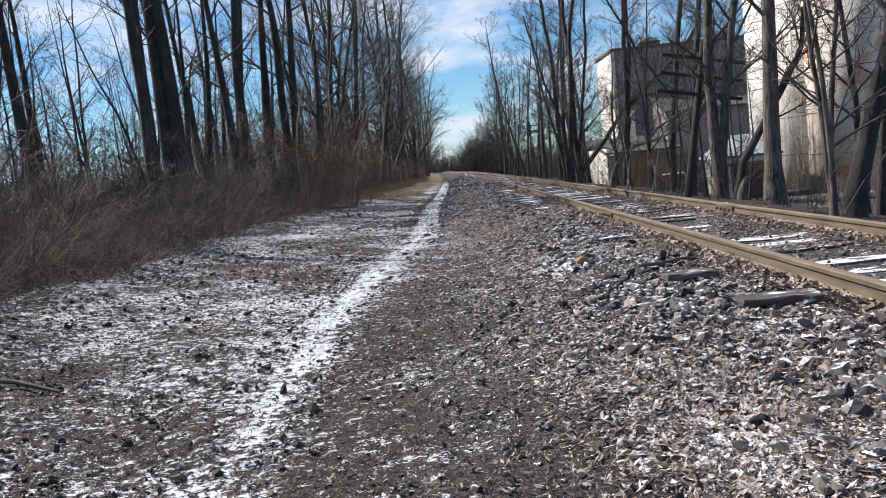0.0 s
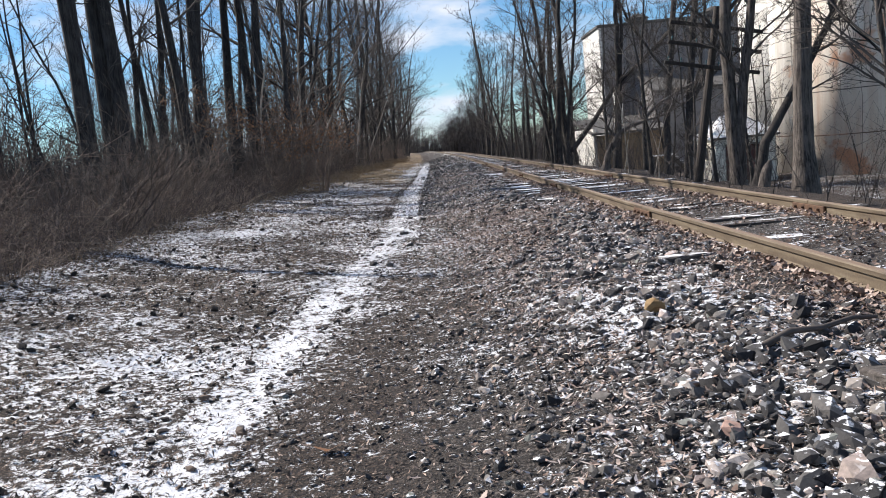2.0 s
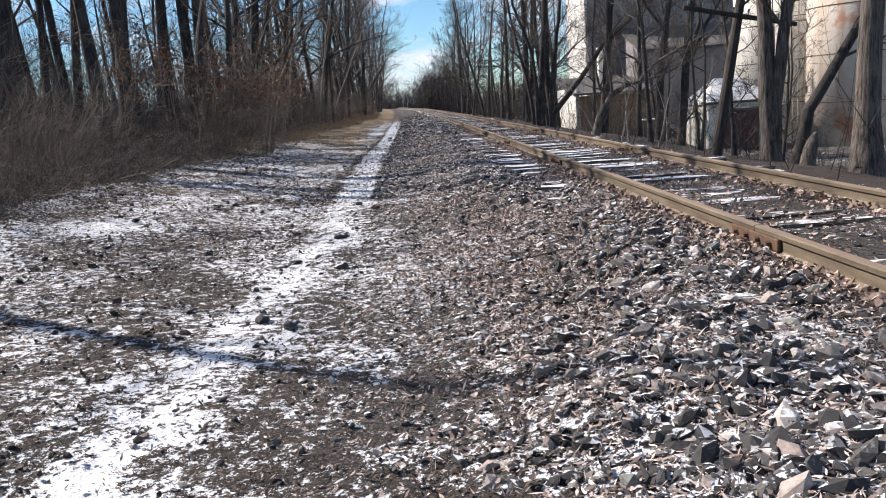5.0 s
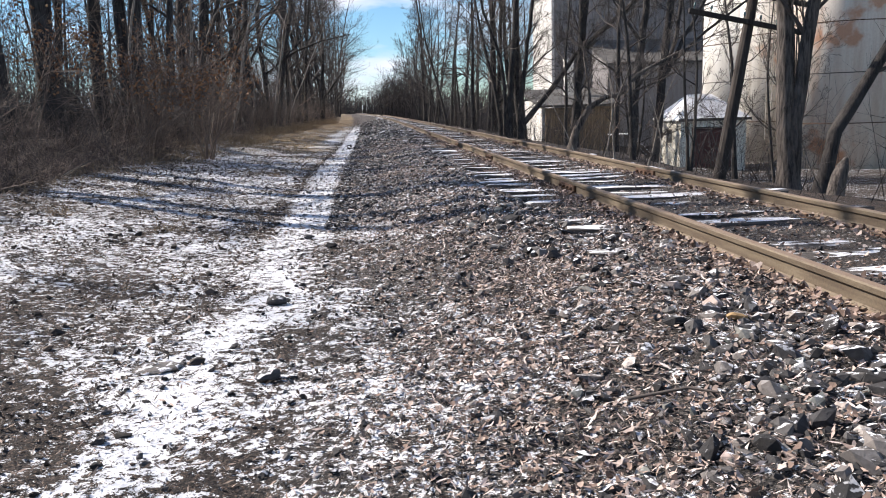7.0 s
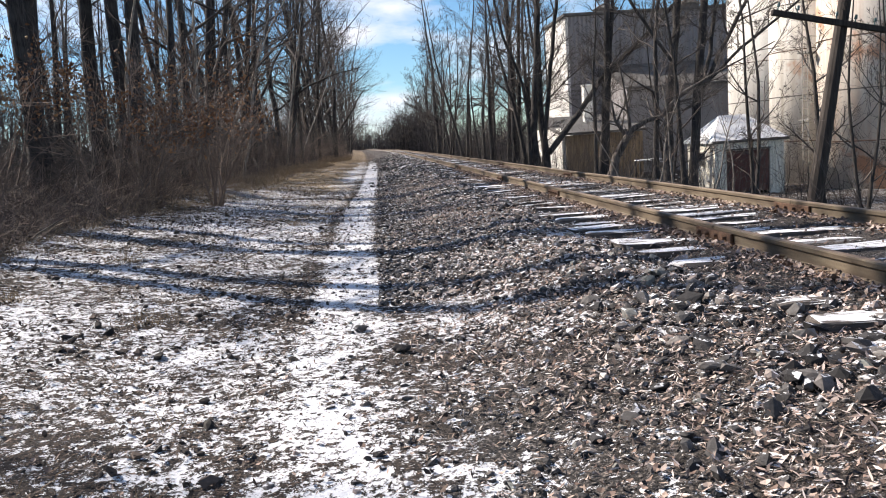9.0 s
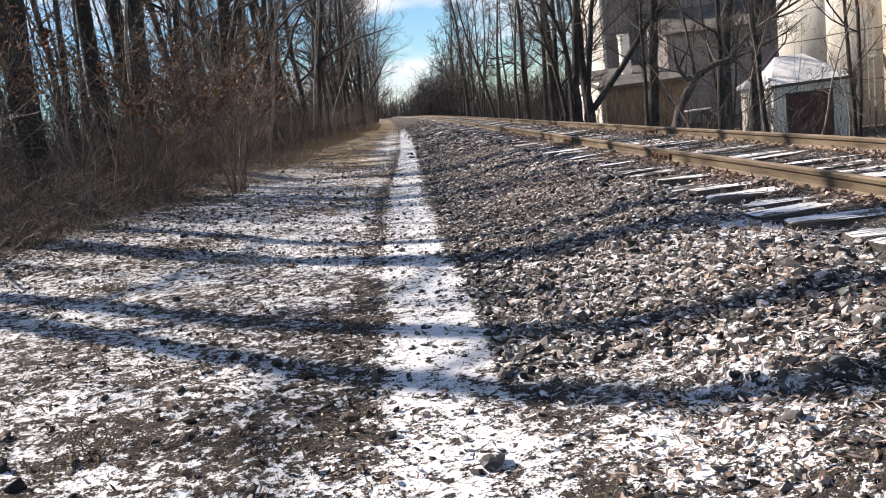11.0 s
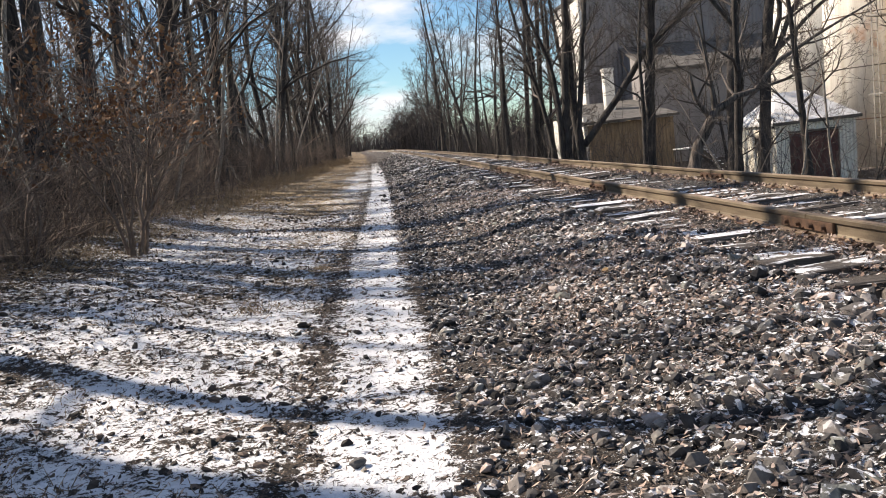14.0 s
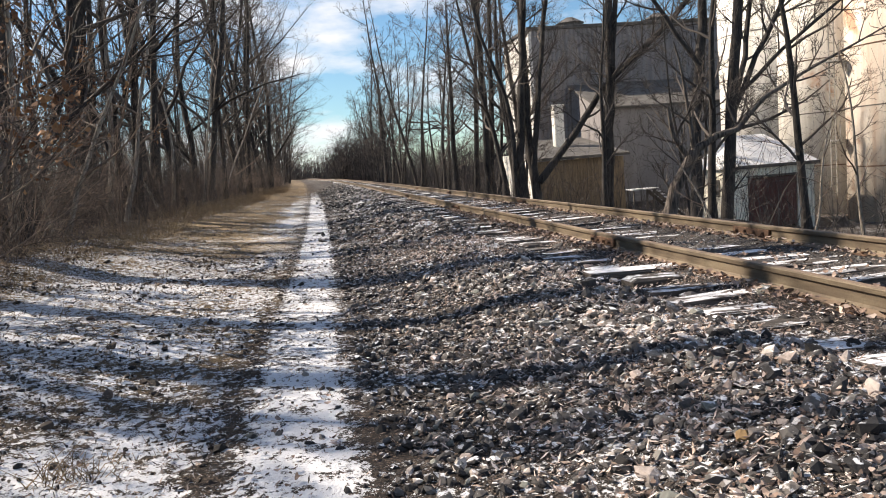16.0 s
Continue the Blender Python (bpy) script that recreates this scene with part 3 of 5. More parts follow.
def shaped_tree(seed, y, stems, label, bark=None, limbs=9, reach=2.4, extend=5.0, low=0.3, dense=1.15):
    """A bare tree whose stems follow given lines (x, z) in the plane at y; each stem: points, lower radius, upper radius, goes on upwards."""
    rng = random.Random(seed)
    limbs += 4
    x0 = stems[0][0][0][0]
    z0 = float(height(x0, y))
    tree = empty("tree", pose(x0, y, z0), label, "tree", EAST)
    for n, (line, r0, r1, on) in enumerate(stems):
        pts = [Vector((x - x0, 0.0, z - z0)) for x, z in line]
        if n == 0:
            pts[0].z = -0.3
        drift = rng.uniform(-0.10, 0.10)
        fine = []
        for a, b in zip(pts, pts[1:]):
            k = max(2, int((b - a).length / 0.7))
            fine += [a.lerp(b, i / k) for i in range(k)]
        fine.append(pts[-1])
        way = (pts[-1] - pts[-2]).normalized()
        if on:
            fine += wander(rng, fine[-1], way, extend, 7, 0.06, 0.05)[1:]
        rise = 0.0
        for i in range(1, len(fine)):
            rise += (fine[i] - fine[i - 1]).length
            fine[i] = fine[i] + Vector((rng.gauss(0, 0.025), drift * rise, 0))
        m = len(fine) - 1
        radii = [r0 + (r1 - r0) * (i / m) ** 0.8 for i in range(m + 1)]
        if n == 0:
            radii[0] *= 1.4
        out = ([], [])
        tube(out, fine, radii, 9 if n == 0 else 7)
        part_mesh("trunk" if n == 0 else "stem", mesh_of("trunk", *out, bark or M_BARK, True), tree)
        start = low if n == 0 else 0.2
        for k in range(limbs if on or len(line) > 5 else 4):
            t = (start + (1 - start) * (k + rng.random()) / limbs) * m
            t = min(t, m - 0.01)
            i = int(t)
            along = (fine[i + 1] - fine[i]).normalized()
            side = Matrix.Rotation(k * 2.4 + rng.uniform(-0.5, 0.5), 3, along) @ along.orthogonal().normalized()
            crown = ([], [])
            span = reach * rng.uniform(0.6, 1.3) * (1.15 - 0.5 * t / m)
            branch(rng, crown, fine[i].lerp(fine[i + 1], t - i), (along * rng.uniform(0.4, 1.0) + side + Vector((0, 0, 0.3))).normalized(), span, min(radii[i] * 0.6, 0.016 + span * 0.0135), 1, 0.7, 0.06, dense, 0.004)
            part_mesh("limb", mesh_of("limb", *crown, M_TWIG, True), tree)
    return tree


shaped_tree(2, 26.8, [([(8.91, -0.69), (8.83, 1.7), (8.89, 3.93), (9.03, 5.67)], 0.22, 0.09, True), ([(8.95, -0.9), (9.02, 0.7), (9.3, 3.0), (9.75, 5.6)], 0.17, 0.08, True)],
            "forked bare tree with furrowed grey bark beside the pole", M_BARK_PALE, 9, 2.6, 7.0)
shaped_tree(5, 26.0, [([(9.06, -0.46), (9.38, 0.54), (9.93, 1.35), (10.9, 2.9)], 0.16, 0.05, True)], "small bare tree leaning hard to one side", None, 8, 1.8, 3.0)
shaped_tree(8, 43.8, [([(8.49, -0.63), (8.77, 0.16), (9.37, 1.12)], 0.20, 0.14, False),
                      ([(9.37, 1.12), (10.02, 1.46), (10.58, 1.6), (11.42, 2.41), (12.08, 2.74), (12.74, 3.07), (13.75, 3.54), (15.1, 4.13)], 0.12, 0.02, False),
                      ([(10.58, 1.6), (11.64, 1.81), (12.72, 2.26), (13.39, 2.74)], 0.06, 0.015, False),
                      ([(9.37, 1.12), (9.33, 1.96), (9.14, 3.06), (8.96, 4.01)], 0.08, 0.02, False),
                      ([(9.2, 0.94), (8.76, 1.56), (8.6, 2.3)], 0.09, 0.04, False)],
            "low crooked bare tree with long reaching limbs", M_BARK_PALE, 6, 1.5, 3.0)
shaped_tree(6, 55.0, [([(14.94, -1.92), (15.3, 2.67), (15.69, 5.13), (15.94, 7.13)], 0.27, 0.15, True), ([(15.42, 4.47), (14.45, 5.87), (13.62, 7.23)], 0.10, 0.06, True),
                      ([(15.4, 2.2), (15.75, 2.75), (16.1, 3.6)], 0.08, 0.03, False)],
            "tall dark bare tree with forked limbs near the shed", None, 9, 2.6, 7.0, 0.45)
shaped_tree(7, 55.0, [([(16.24, -2.03), (16.59, 2.36), (16.82, 4.85), (17.0, 7.08)], 0.28, 0.16, True), ([(16.68, 2.35), (17.46, 4.81), (17.86, 7.04)], 0.13, 0.07, True),
                      ([(16.81, 2.57), (17.96, 4.78), (19.23, 6.98)], 0.13, 0.06, True), ([(16.96, 3.13), (19.23, 5.06), (21.83, 6.87)], 0.10, 0.04, True),
                      ([(16.47, -1.11), (17.27, -0.01)], 0.05, 0.03, False)],
            "bare tree with long spreading limbs near the shed", None, 8, 2.6, 6.0, 0.5)
shaped_tree(10, 60.0, [([(8.83, -0.76), (8.93, 2.21), (9.21, 5.36), (9.47, 8.47)], 0.22, 0.13, True), ([(9.56, -0.88), (9.38, 2.43), (9.49, 5.98), (9.57, 8.47)], 0.24, 0.13, True),
                       ([(9.48, 0.88), (9.85, 3.42), (10.29, 6.56), (10.58, 8.42)], 0.15, 0.08, True), ([(8.58, -0.6), (8.56, 1.98), (8.31, 4.16), (7.6, 6.08)], 0.14, 0.05, True),
                       ([(9.67, 0.09), (11.45, 2.16), (12.93, 4.12), (15.05, 5.93)], 0.19, 0.09, True)],
            "clump of dark bare stems with one leaning far over", None, 8, 2.6, 6.0, 0.4)
shaped_tree(9, 59.6, [([(12.65, -1.52), (13.23, 4.45), (13.36, 8.21)], 0.24, 0.14, True), ([(12.96, -1.48), (13.24, 3.17), (13.69, 8.2)], 0.17, 0.10, True), ([(13.35, 4.57), (14.87, 5.75)], 0.09, 0.05, True)],
            "twin-stemmed bare tree by the track", None, 10, 2.8, 6.0, 0.3)
shaped_tree(13, 70.0, [([(9.45, -0.81), (9.48, 4.23), (9.34, 9.02), (9.21, 10.6)], 0.24, 0.12, True), ([(9.54, -0.66), (10.07, 5.0), (10.44, 10.54)], 0.20, 0.10, True), ([(9.69, 1.3), (11.03, 2.51)], 0.09, 0.04, True)],
            "tall twin-stemmed bare tree by the track", None, 10, 2.8, 6.0, 0.3)

# western wood, the stout trunks
BIG = [tree_meshes(20 + i, 19 + (i * 7) % 5, (0.34, 0.30, 0.40, 0.27, 0.36, 0.30)[i], ((i % 3 - 1) * 0.03, 0), 2 if i in (1, 4) else 0, 0.28, 13, 0.20, 0.8, M_BARK, M_TWIG, 0.03, 8, True) for i in range(6)]
for i, (x, y, s) in enumerate([(-9.4, 18.0, 0.55), (-9.8, 26.2, 1.0), (-10.0, 28.8, 1.0), (-9.5, 28.6, 1.05), (-10.5, 34.3, 0.7), (-9.2, 35.2, 0.95), (-8.6, 38.3, 0.85),
                               (-7.4, 37.6, 1.05), (-8.3, 33.4, 0.7), (-7.6, 28.9, 0.72), (-11.0, 33.1, 0.6), (-5.9, 36.7, 0.55), (-7.3, 48.5, 0.75), (-6.5, 54.0, 0.8)]):
    plant_tree("tree", BIG[i % 6], x, y, ("stout dark bare trunk at the edge of the wood", "tall dark bare tree in the western wood")[i % 2], i * 67, s, WEST)
SLIM = [tree_meshes(40 + i, 13 + i, 0.11 + 0.015 * i, ((i - 3) * 0.03, 0.02), 2 if i % 3 == 0 else 0, 0.15, 11, 0.22, 0.68, M_BARK, M_TWIG, 0.05, 6) for i in range(6)]
rng_w = random.Random(77)
spots = []
for _ in range(1600):
    x, y = rng_w.uniform(-34, -6.4), rng_w.uniform(6, 150)
    crossing = y + 0.61 * (x + 1)
    if (x > -8 and y < 40) or (x > -26 and (crossing < 11.6 or 13.2 < crossing < 20.5)):
        continue
    if all((x - a) ** 2 + (y - b) ** 2 > (3.2 if y < 70 else 9) for a, b in spots):
        spots.append((x, y))
    if len(spots) >= 58:
        break
for i, (x, y) in enumerate(spots):
    use = SLIM[i % 6] if i % 4 else BIG[i % 6]
    plant_tree("tree", use, x + float(bend(y)), y, "slender bare tree in the western wood" if i % 4 else "tall dark bare tree in the western wood", rng_w.uniform(0, 360), rng_w.uniform(0.75, 1.15) * (1 if i % 4 else 0.75), WEST)
EDGE = [tree_meshes(60 + i, 17 + i, 0.14 + 0.02 * i, (0.05 * (i % 3), 0), 2 if i % 2 else 0, 0.08, 16, 0.29, 0.72, M_BARK, M_TWIG, 0.05, 6) for i in range(4)]
y, i = 40.0, 0
while y < 230:
    x = rng_w.uniform(-8.2, -6.0) + 2.2 * min(1, max(0, (y - 50) / 25))
    plant_tree("tree", EDGE[i % 4], x + float(bend(y)), y, "densely branched bare tree at the edge of the wood", rng_w.uniform(0, 360), rng_w.uniform(0.9, 1.2) + 0.15 * min(1, max(0, (y - 60) / 30)), WEST)
    y += rng_w.uniform(2.4, 4.6) * (1 if y < 90 else 2.2)
    i += 1
ROW = [tree_meshes(80 + i, 13 + 1.3 * i, 0.13 + 0.02 * i, ((i - 2) * 0.03, 0.0), 2 if i % 2 else 0, 0.12, 15 if i % 2 == 0 else 10, 0.25, 0.8, M_BARK, M_TWIG, 0.045, 7, False, 0.008) for i in range(5)]
PALE = [tree_meshes(120 + i, 8 + i, 0.065 + 0.012 * i, ((0.45, -0.3, 0.25, 0.1)[i], 0.05), 0, 0.2, 10, 0.24, 0.7, M_BARK_LIT, M_TWIG_RED, 0.06, 6) for i in range(4)]
for i, (x, y, s) in enumerate([(-6.1, 41.5, 1.1), (-6.2, 41.8, 1.0), (-5.9, 46.5, 1.0), (-6.6, 47.6, 1.1), (-5.8, 52.0, 0.9), (-6.4, 56.5, 1.0), (-5.6, 60.0, 0.9), (-6.0, 38.6, 0.8), (-5.5, 66.0, 1.0), (-6.6, 35.4, 0.9)]):
    plant_tree("sapling", PALE[i % 4], x, y, "slim sapling leaning at the wood edge, pale bark coloured as sunlit", 0 if i < 4 else i * 50, s, "pale saplings of the wood edge")
for i, (x, y, s) in enumerate([(7.7, 36.2, 0.34), (7.6, 34.7, 0.36), (7.6, 39.3, 0.42), (7.9, 31.8, 0.3), (8.2, 33.5, 0.36)]):
    plant_tree("sapling", PALE[(i + 2) % 4], x, y, "thin pale sapling beside the far rail", i * 80, s, "thin saplings beside the track")
rng_d = random.Random(91)
for i in range(15):
    x, y = rng_d.uniform(-30, -16), 20 + i * 3.6 + rng_d.uniform(-1, 1)
    plant_tree("tree", ROW[i % 5], x, y, "slender bare tree deep in the western wood", rng_d.uniform(0, 360), rng_d.uniform(0.75, 0.95), WEST)
rng_e = random.Random(78)
for i in range(27):
    y = 62 + i * 4.2 + rng_e.uniform(-1.5, 1.5)
    x = rng_e.uniform(8.4, 13) + float(bend(y))
    plant_tree("tree", ROW[i % 5], x, y, "slender bare tree along the track", rng_e.uniform(0, 360), rng_e.uniform(0.85, 1.35), EAST)
for x, y, s in ((10.5, 36, 0.6), (9.8, 39.5, 0.5), (11.5, 47, 0.7), (15.5, 56, 0.8), (12, 33, 0.5), (10.8, 20.5, 0.7), (12.5, 24.5, 0.8), (11.4, 56, 0.6), (10.4, 29.5, 0.45), (9.7, 31.0, 0.35)):
    plant_tree("tree", ROW[int(x * 3) % 5], x, y, "young bare sapling on the bank", x * 90, s, EAST)


# ---- telegraph pole ----
def make_pole(x, y, tall, lean, label, arms):
    z = float(height(x, y)) - 0.3
    pole = empty("telegraph_pole", pose(x, y, z, 0, lean, 0), label, "utility pole")
    bm = bmesh.new()
    rod(bm, (0, 0, 0), (0, 0, tall), 0.16, 0.105, 12)
    part("post", bm, M_POLE, pole)
    for k, (h, tilt, half) in enumerate(arms):
        bm = boxed((-half, -0.19, h - 0.055), (half, -0.09, h + 0.06), 0.012)
        bmesh.ops.rotate(bm, cent=(0, 0, h), matrix=Matrix.Rotation(radians(tilt), 3, "Y"), verts=bm.verts)
        arm = part("crossarm", bm, M_POLE, pole, "dark weathered wooden crossarm")
        for j in range(8):
            px = -half + 0.12 + j * (2 * half - 0.24) / 7
            if (j * 7 + k * 3) % 5 == 0 or abs(px) < 0.15:
                continue
            pin = bmesh.new()
            pz = h - math.tan(radians(tilt)) * px
            rod(pin, (px, -0.14, pz + 0.05), (px, -0.14, pz + 0.15), 0.012, 0.010, 6)
            rod(pin, (px, -0.14, pz + 0.13), (px, -0.14, pz + 0.21), 0.034, 0.022, 8)
            part("insulator", pin, M_GLASS_CAP, arm)
    return pole


make_pole(8.45, 29.3, 5.9, 9.5, "leaning old telegraph pole with three bare crossarms", [(5.25, 2.0, 1.5), (4.62, 2.0, 1.5), (3.98, 2.0, 1.55)])
make_pole(10.2, 103.0, 7.4, 1.0, "distant old telegraph pole with crossarms", [(6.9, 0, 1.5), (6.2, 0, 1.5)])


# ---- buildings of the mill ----
def ribbed(bm, x0, x1, z0, z1, y, pitch, depth, out):
    """Upright ribs of a sheet wall that faces along y; out is -1 or 1."""
    n = int((x1 - x0) / pitch)
    for i in range(n):
        a = x0 + (i + 0.2) * pitch
        v = [bm.verts.new(c) for c in ((a, y, z0), (a + pitch * 0.25, y + out * depth, z0), (a + pitch * 0.5, y + out * depth, z0), (a + pitch * 0.75, y, z0),
                                       (a, y, z1), (a + pitch * 0.25, y + out * depth, z1), (a + pitch * 0.5, y + out * depth, z1), (a + pitch * 0.75, y, z1))]
        for j in range(3):
            bm.faces.new((v[j], v[j + 1], v[j + 5], v[j + 4]))


def make_shed():
    wide, deep, eave = 4.5, 4.4, 3.25
    shed = empty("storage_shed", pose(20.6, 62.0, -3.25), "small cream sheet-metal shed with snowy roof and red door", "shed")
    t = 0.12
    dx0, dx1, dh = 0.75, 3.55, 2.62
    bm = bmesh.new()
    box(bm, (0, 0, -0.4), (dx0, t, eave))
    box(bm, (dx1, 0, -0.4), (wide, t, eave))
    box(bm, (dx0, 0.0, dh), (dx1, t, eave))
    part("front_wall", bm, M_SIDING, shed)
    rib = bmesh.new()
    ribbed(rib, 0, 0.2, 0, 1, 0, 0.2, 0.035, -1)
    rib_me = bpy.data.meshes.new("sheet_rib")
    rib.to_mesh(rib_me)
    rib.free()
    rib_me.materials.append(M_SIDING)
    for i in range(21):
        xx = 0.1 + i * 0.208
        low = dh + 0.09 if dx0 - 0.2 < xx < dx1 else 0.0
        r = part_mesh("sheet_rib", rib_me, shed)
        r.matrix_local = pose(xx, 0, low) @ Matrix.Diagonal((1, 1, eave - low - 0.02, 1))
    for i in range(20):
        r = part_mesh("sheet_rib", rib_me, shed)
        r.matrix_local = pose(0, deep - 0.15 - i * 0.208, 0, 0, 0, -90) @ Matrix.Diagonal((1, 1, eave - 0.02, 1))
    for xa, xb in ((0, t), (wide - t, wide)):
        part("side_wall", boxed((xa, t, -0.4), (xb, deep, eave)), M_SIDING, shed)
    part("rear_wall", boxed((t, deep - t, -0.4), (wide - t, deep, eave)), M_SIDING, shed)
    part("door", boxed((dx0 + 0.03, 0.05, 0.0), (dx1 - 0.03, 0.11, dh - 0.03), 0.01), M_DOOR, shed, "dull red sliding door")
    for i in range(8):
        xx = dx0 + 0.2 + i * 0.34
        part("door_batten", boxed((xx, 0.03, 0.05), (xx + 0.05, 0.05, dh - 0.08)), M_DOOR, shed)
    part("lintel", boxed((dx0 - 0.06, -0.06, dh), (dx1 + 0.06, 0.0, dh + 0.09), 0.01), M_TRIM, shed)
    # hipped roof
    o, rise = 0.22, 1.6
    v = [(-o, -o, eave), (wide + o, -o, eave), (wide + o, deep + o, eave), (-o, deep + o, eave), (1.25, deep * 0.5, eave + rise), (3.0, deep * 0.5, eave + rise)]
    v += [(a, b, c - 0.12) for a, b, c in v]
    pane = part("window", boxed((-0.05, 1.5, 1.75), (-0.035, 2.2, 2.5)), M_GLASS, shed, "small dull window pane")
    for lo, hi in (((-0.07, 1.42, 1.67), (-0.03, 1.5, 2.58)), ((-0.07, 2.2, 1.67), (-0.03, 2.28, 2.58)), ((-0.07, 1.5, 1.67), (-0.03, 2.2, 1.75)), ((-0.07, 1.5, 2.5), (-0.03, 2.2, 2.58))):
        part("window_frame", boxed(lo, hi, 0.008), M_TRIM, pane)
    f = [(0, 1, 5, 4), (1, 2, 5), (2, 3, 4, 5), (0, 6, 7, 1), (1, 7, 8, 2), (2, 8, 9, 3), (3, 9, 6, 0), (0, 4, 3), (6, 9, 8, 7)]
    part_mesh("roof", mesh_of("roof", v, f, M_ROOF), shed, "snow-dusted roof")
    part("fascia", boxed((-o - 0.02, -o - 0.03, eave - 0.15), (wide + o + 0.02, -o, eave + 0.02), 0.01), M_TRIM, shed)


make_shed()


def make_silo(x, y, r, tall, material, label, base=-3.6):
    silo = empty("silo", pose(x, y, base), label, "silo", "row of mill silos")
    bm = bmesh.new()
    rod(bm, (0, 0, -0.5), (0, 0, tall), r, r, 48)
    for f in bm.faces:
        f.smooth = len(f.verts) == 4
    part("shell", bm, material, silo)
    for k in range(1, int(tall / 3.1)):
        bm = bmesh.new()
        rod(bm, (0, 0, k * 3.1 - 0.03), (0, 0, k * 3.1 + 0.03), r + 0.02, r + 0.02, 48)
        part("hoop", bm, M_IRON if k % 2 else M_TRIM, silo)
    bm = bmesh.new()
    rod(bm, (0, 0, tall), (0, 0, tall + 1.6), r + 0.1, 0.4, 32)
    part("cap", bm, M_STEEL, silo)
    return silo


make_silo(31.2, 61.5, 3.7, 20, M_RUSTSILO, "tall white silo streaked with orange rust")
make_silo(38.6, 58.4, 3.7, 20, M_RUSTSILO, "tall white silo streaked with orange rust")
make_silo(46.0, 55.3, 3.7, 20, M_SILO, "tall cream silo with stained shell")
make_silo(31.2, 68.8, 3.2, 22, M_SILO, "tall cream silo with stained shell")
make_silo(33.4, 78.0, 4.2, 22, M_WHITEWALL, "tall white silo catching the sun")


def make_ladder(x, y, base, tall):
    ladder = empty("caged_ladder", pose(x, y, base, 0, 0, 30), "pale steel ladder and landings between the silos", "ladder")
    for sx in (-0.3, 0.3):
        part("stile", boxed((sx - 0.03, -0.03, 0), (sx + 0.03, 0.03, tall)), M_STEEL, ladder)
    for i in range(int(tall / 0.45)):
        part("rung", boxed((-0.3, -0.02, 0.3 + i * 0.45), (0.3, 0.02, 0.34 + i * 0.45)), M_STEEL, ladder)
    for i in range(3):
        z = 4.5 + i * 4.2
        bm = boxed((-0.9, -0.8, z), (0.9, 0.0, z + 0.08))
        for px in (-0.9, 0.86):
            box(bm, (px, -0.8, z), (px + 0.04, -0.76, z + 1.05))
        box(bm, (-0.9, -0.8, z + 1.0), (0.9, -0.76, z + 1.05))
        part("landing", bm, M_STEEL, ladder)


make_ladder(27.4, 63.6, -3.6, 17)


def make_mill():
    x0, x1, y0, y1, base, top = 20.6, 47.0, 99.0, 109.0, -4.0, 13.3
    mill = empty("mill_building", pose(0, 0, 0), "tall sheet-clad mill building, shade and sun put into its wall colours", "building")
    # front coloured dark for shade, west flank pale for sun
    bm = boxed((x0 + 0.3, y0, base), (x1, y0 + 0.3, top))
    part("front_wall", bm, M_SHADESHEET, mill, "grey ribbed sheet wall darkened for its shade")
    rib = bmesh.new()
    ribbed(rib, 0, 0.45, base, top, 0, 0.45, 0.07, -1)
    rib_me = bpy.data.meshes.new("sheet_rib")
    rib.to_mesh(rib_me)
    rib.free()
    rib_me.materials.append(M_SHADESHEET)
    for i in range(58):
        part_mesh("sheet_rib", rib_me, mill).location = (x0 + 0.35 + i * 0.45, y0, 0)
    part("side_wall", boxed((x0, y0, base), (x0 + 0.3, y1, top)), M_SUNLITSHEET, mill, "grey side wall coloured pale for sunlight")
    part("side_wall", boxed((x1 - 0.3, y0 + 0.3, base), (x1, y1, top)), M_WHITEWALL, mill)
    part("rear_wall", boxed((x0 + 0.3, y1 - 0.3, base), (x1 - 0.3, y1, top)), M_SHADESHEET, mill)
    part("roof", boxed((x0 - 0.2, y0 - 0.25, top), (x1 + 0.2, y1 + 0.2, top + 0.35), 0.05), M_DARKROOF, mill)
    for xa in (26.5, 36.0):
        bm = bmesh.new()
        rod(bm, (xa, y0 + 5, top), (xa, y0 + 5, top + 1.3), 1.3, 1.3, 16)
        rod(bm, (xa, y0 + 5, top + 1.3), (xa, y0 + 5, top + 1.9), 1.5, 0.4, 16)
        part("roof_vent", bm, M_DARKROOF, mill)
    # lean-to with sloping roof
    v = [(24.5, 91, base), (44, 91, base), (44, y0, base), (24.5, y0, base), (24.5, 91, 5.0), (44, 91, 5.0), (44, y0, 7.6), (24.5, y0, 7.6)]
    f = [(0, 1, 5, 4), (1, 2, 6, 5), (3, 0, 4, 7), (2, 3, 7, 6)]
    part_mesh("lean_to", mesh_of("lean_to", v, f, M_SHADESHEET), mill)
    part_mesh("lean_to_roof", mesh_of("lean_to_roof", [(24.2, 90.6, 4.95), (44.3, 90.6, 4.95), (44.3, y0 - 0.05, 7.75), (24.2, y0 - 0.05, 7.75), (24.2, 90.6, 5.15), (44.3, 90.6, 5.15), (44.3, y0 - 0.05, 7.95), (24.2, y0 - 0.05, 7.95)],
                                      [(4, 5, 6, 7), (0, 1, 5, 4), (1, 2, 6, 5), (3, 0, 4, 7), (3, 2, 1, 0)], M_DARKROOF), mill)


make_mill()


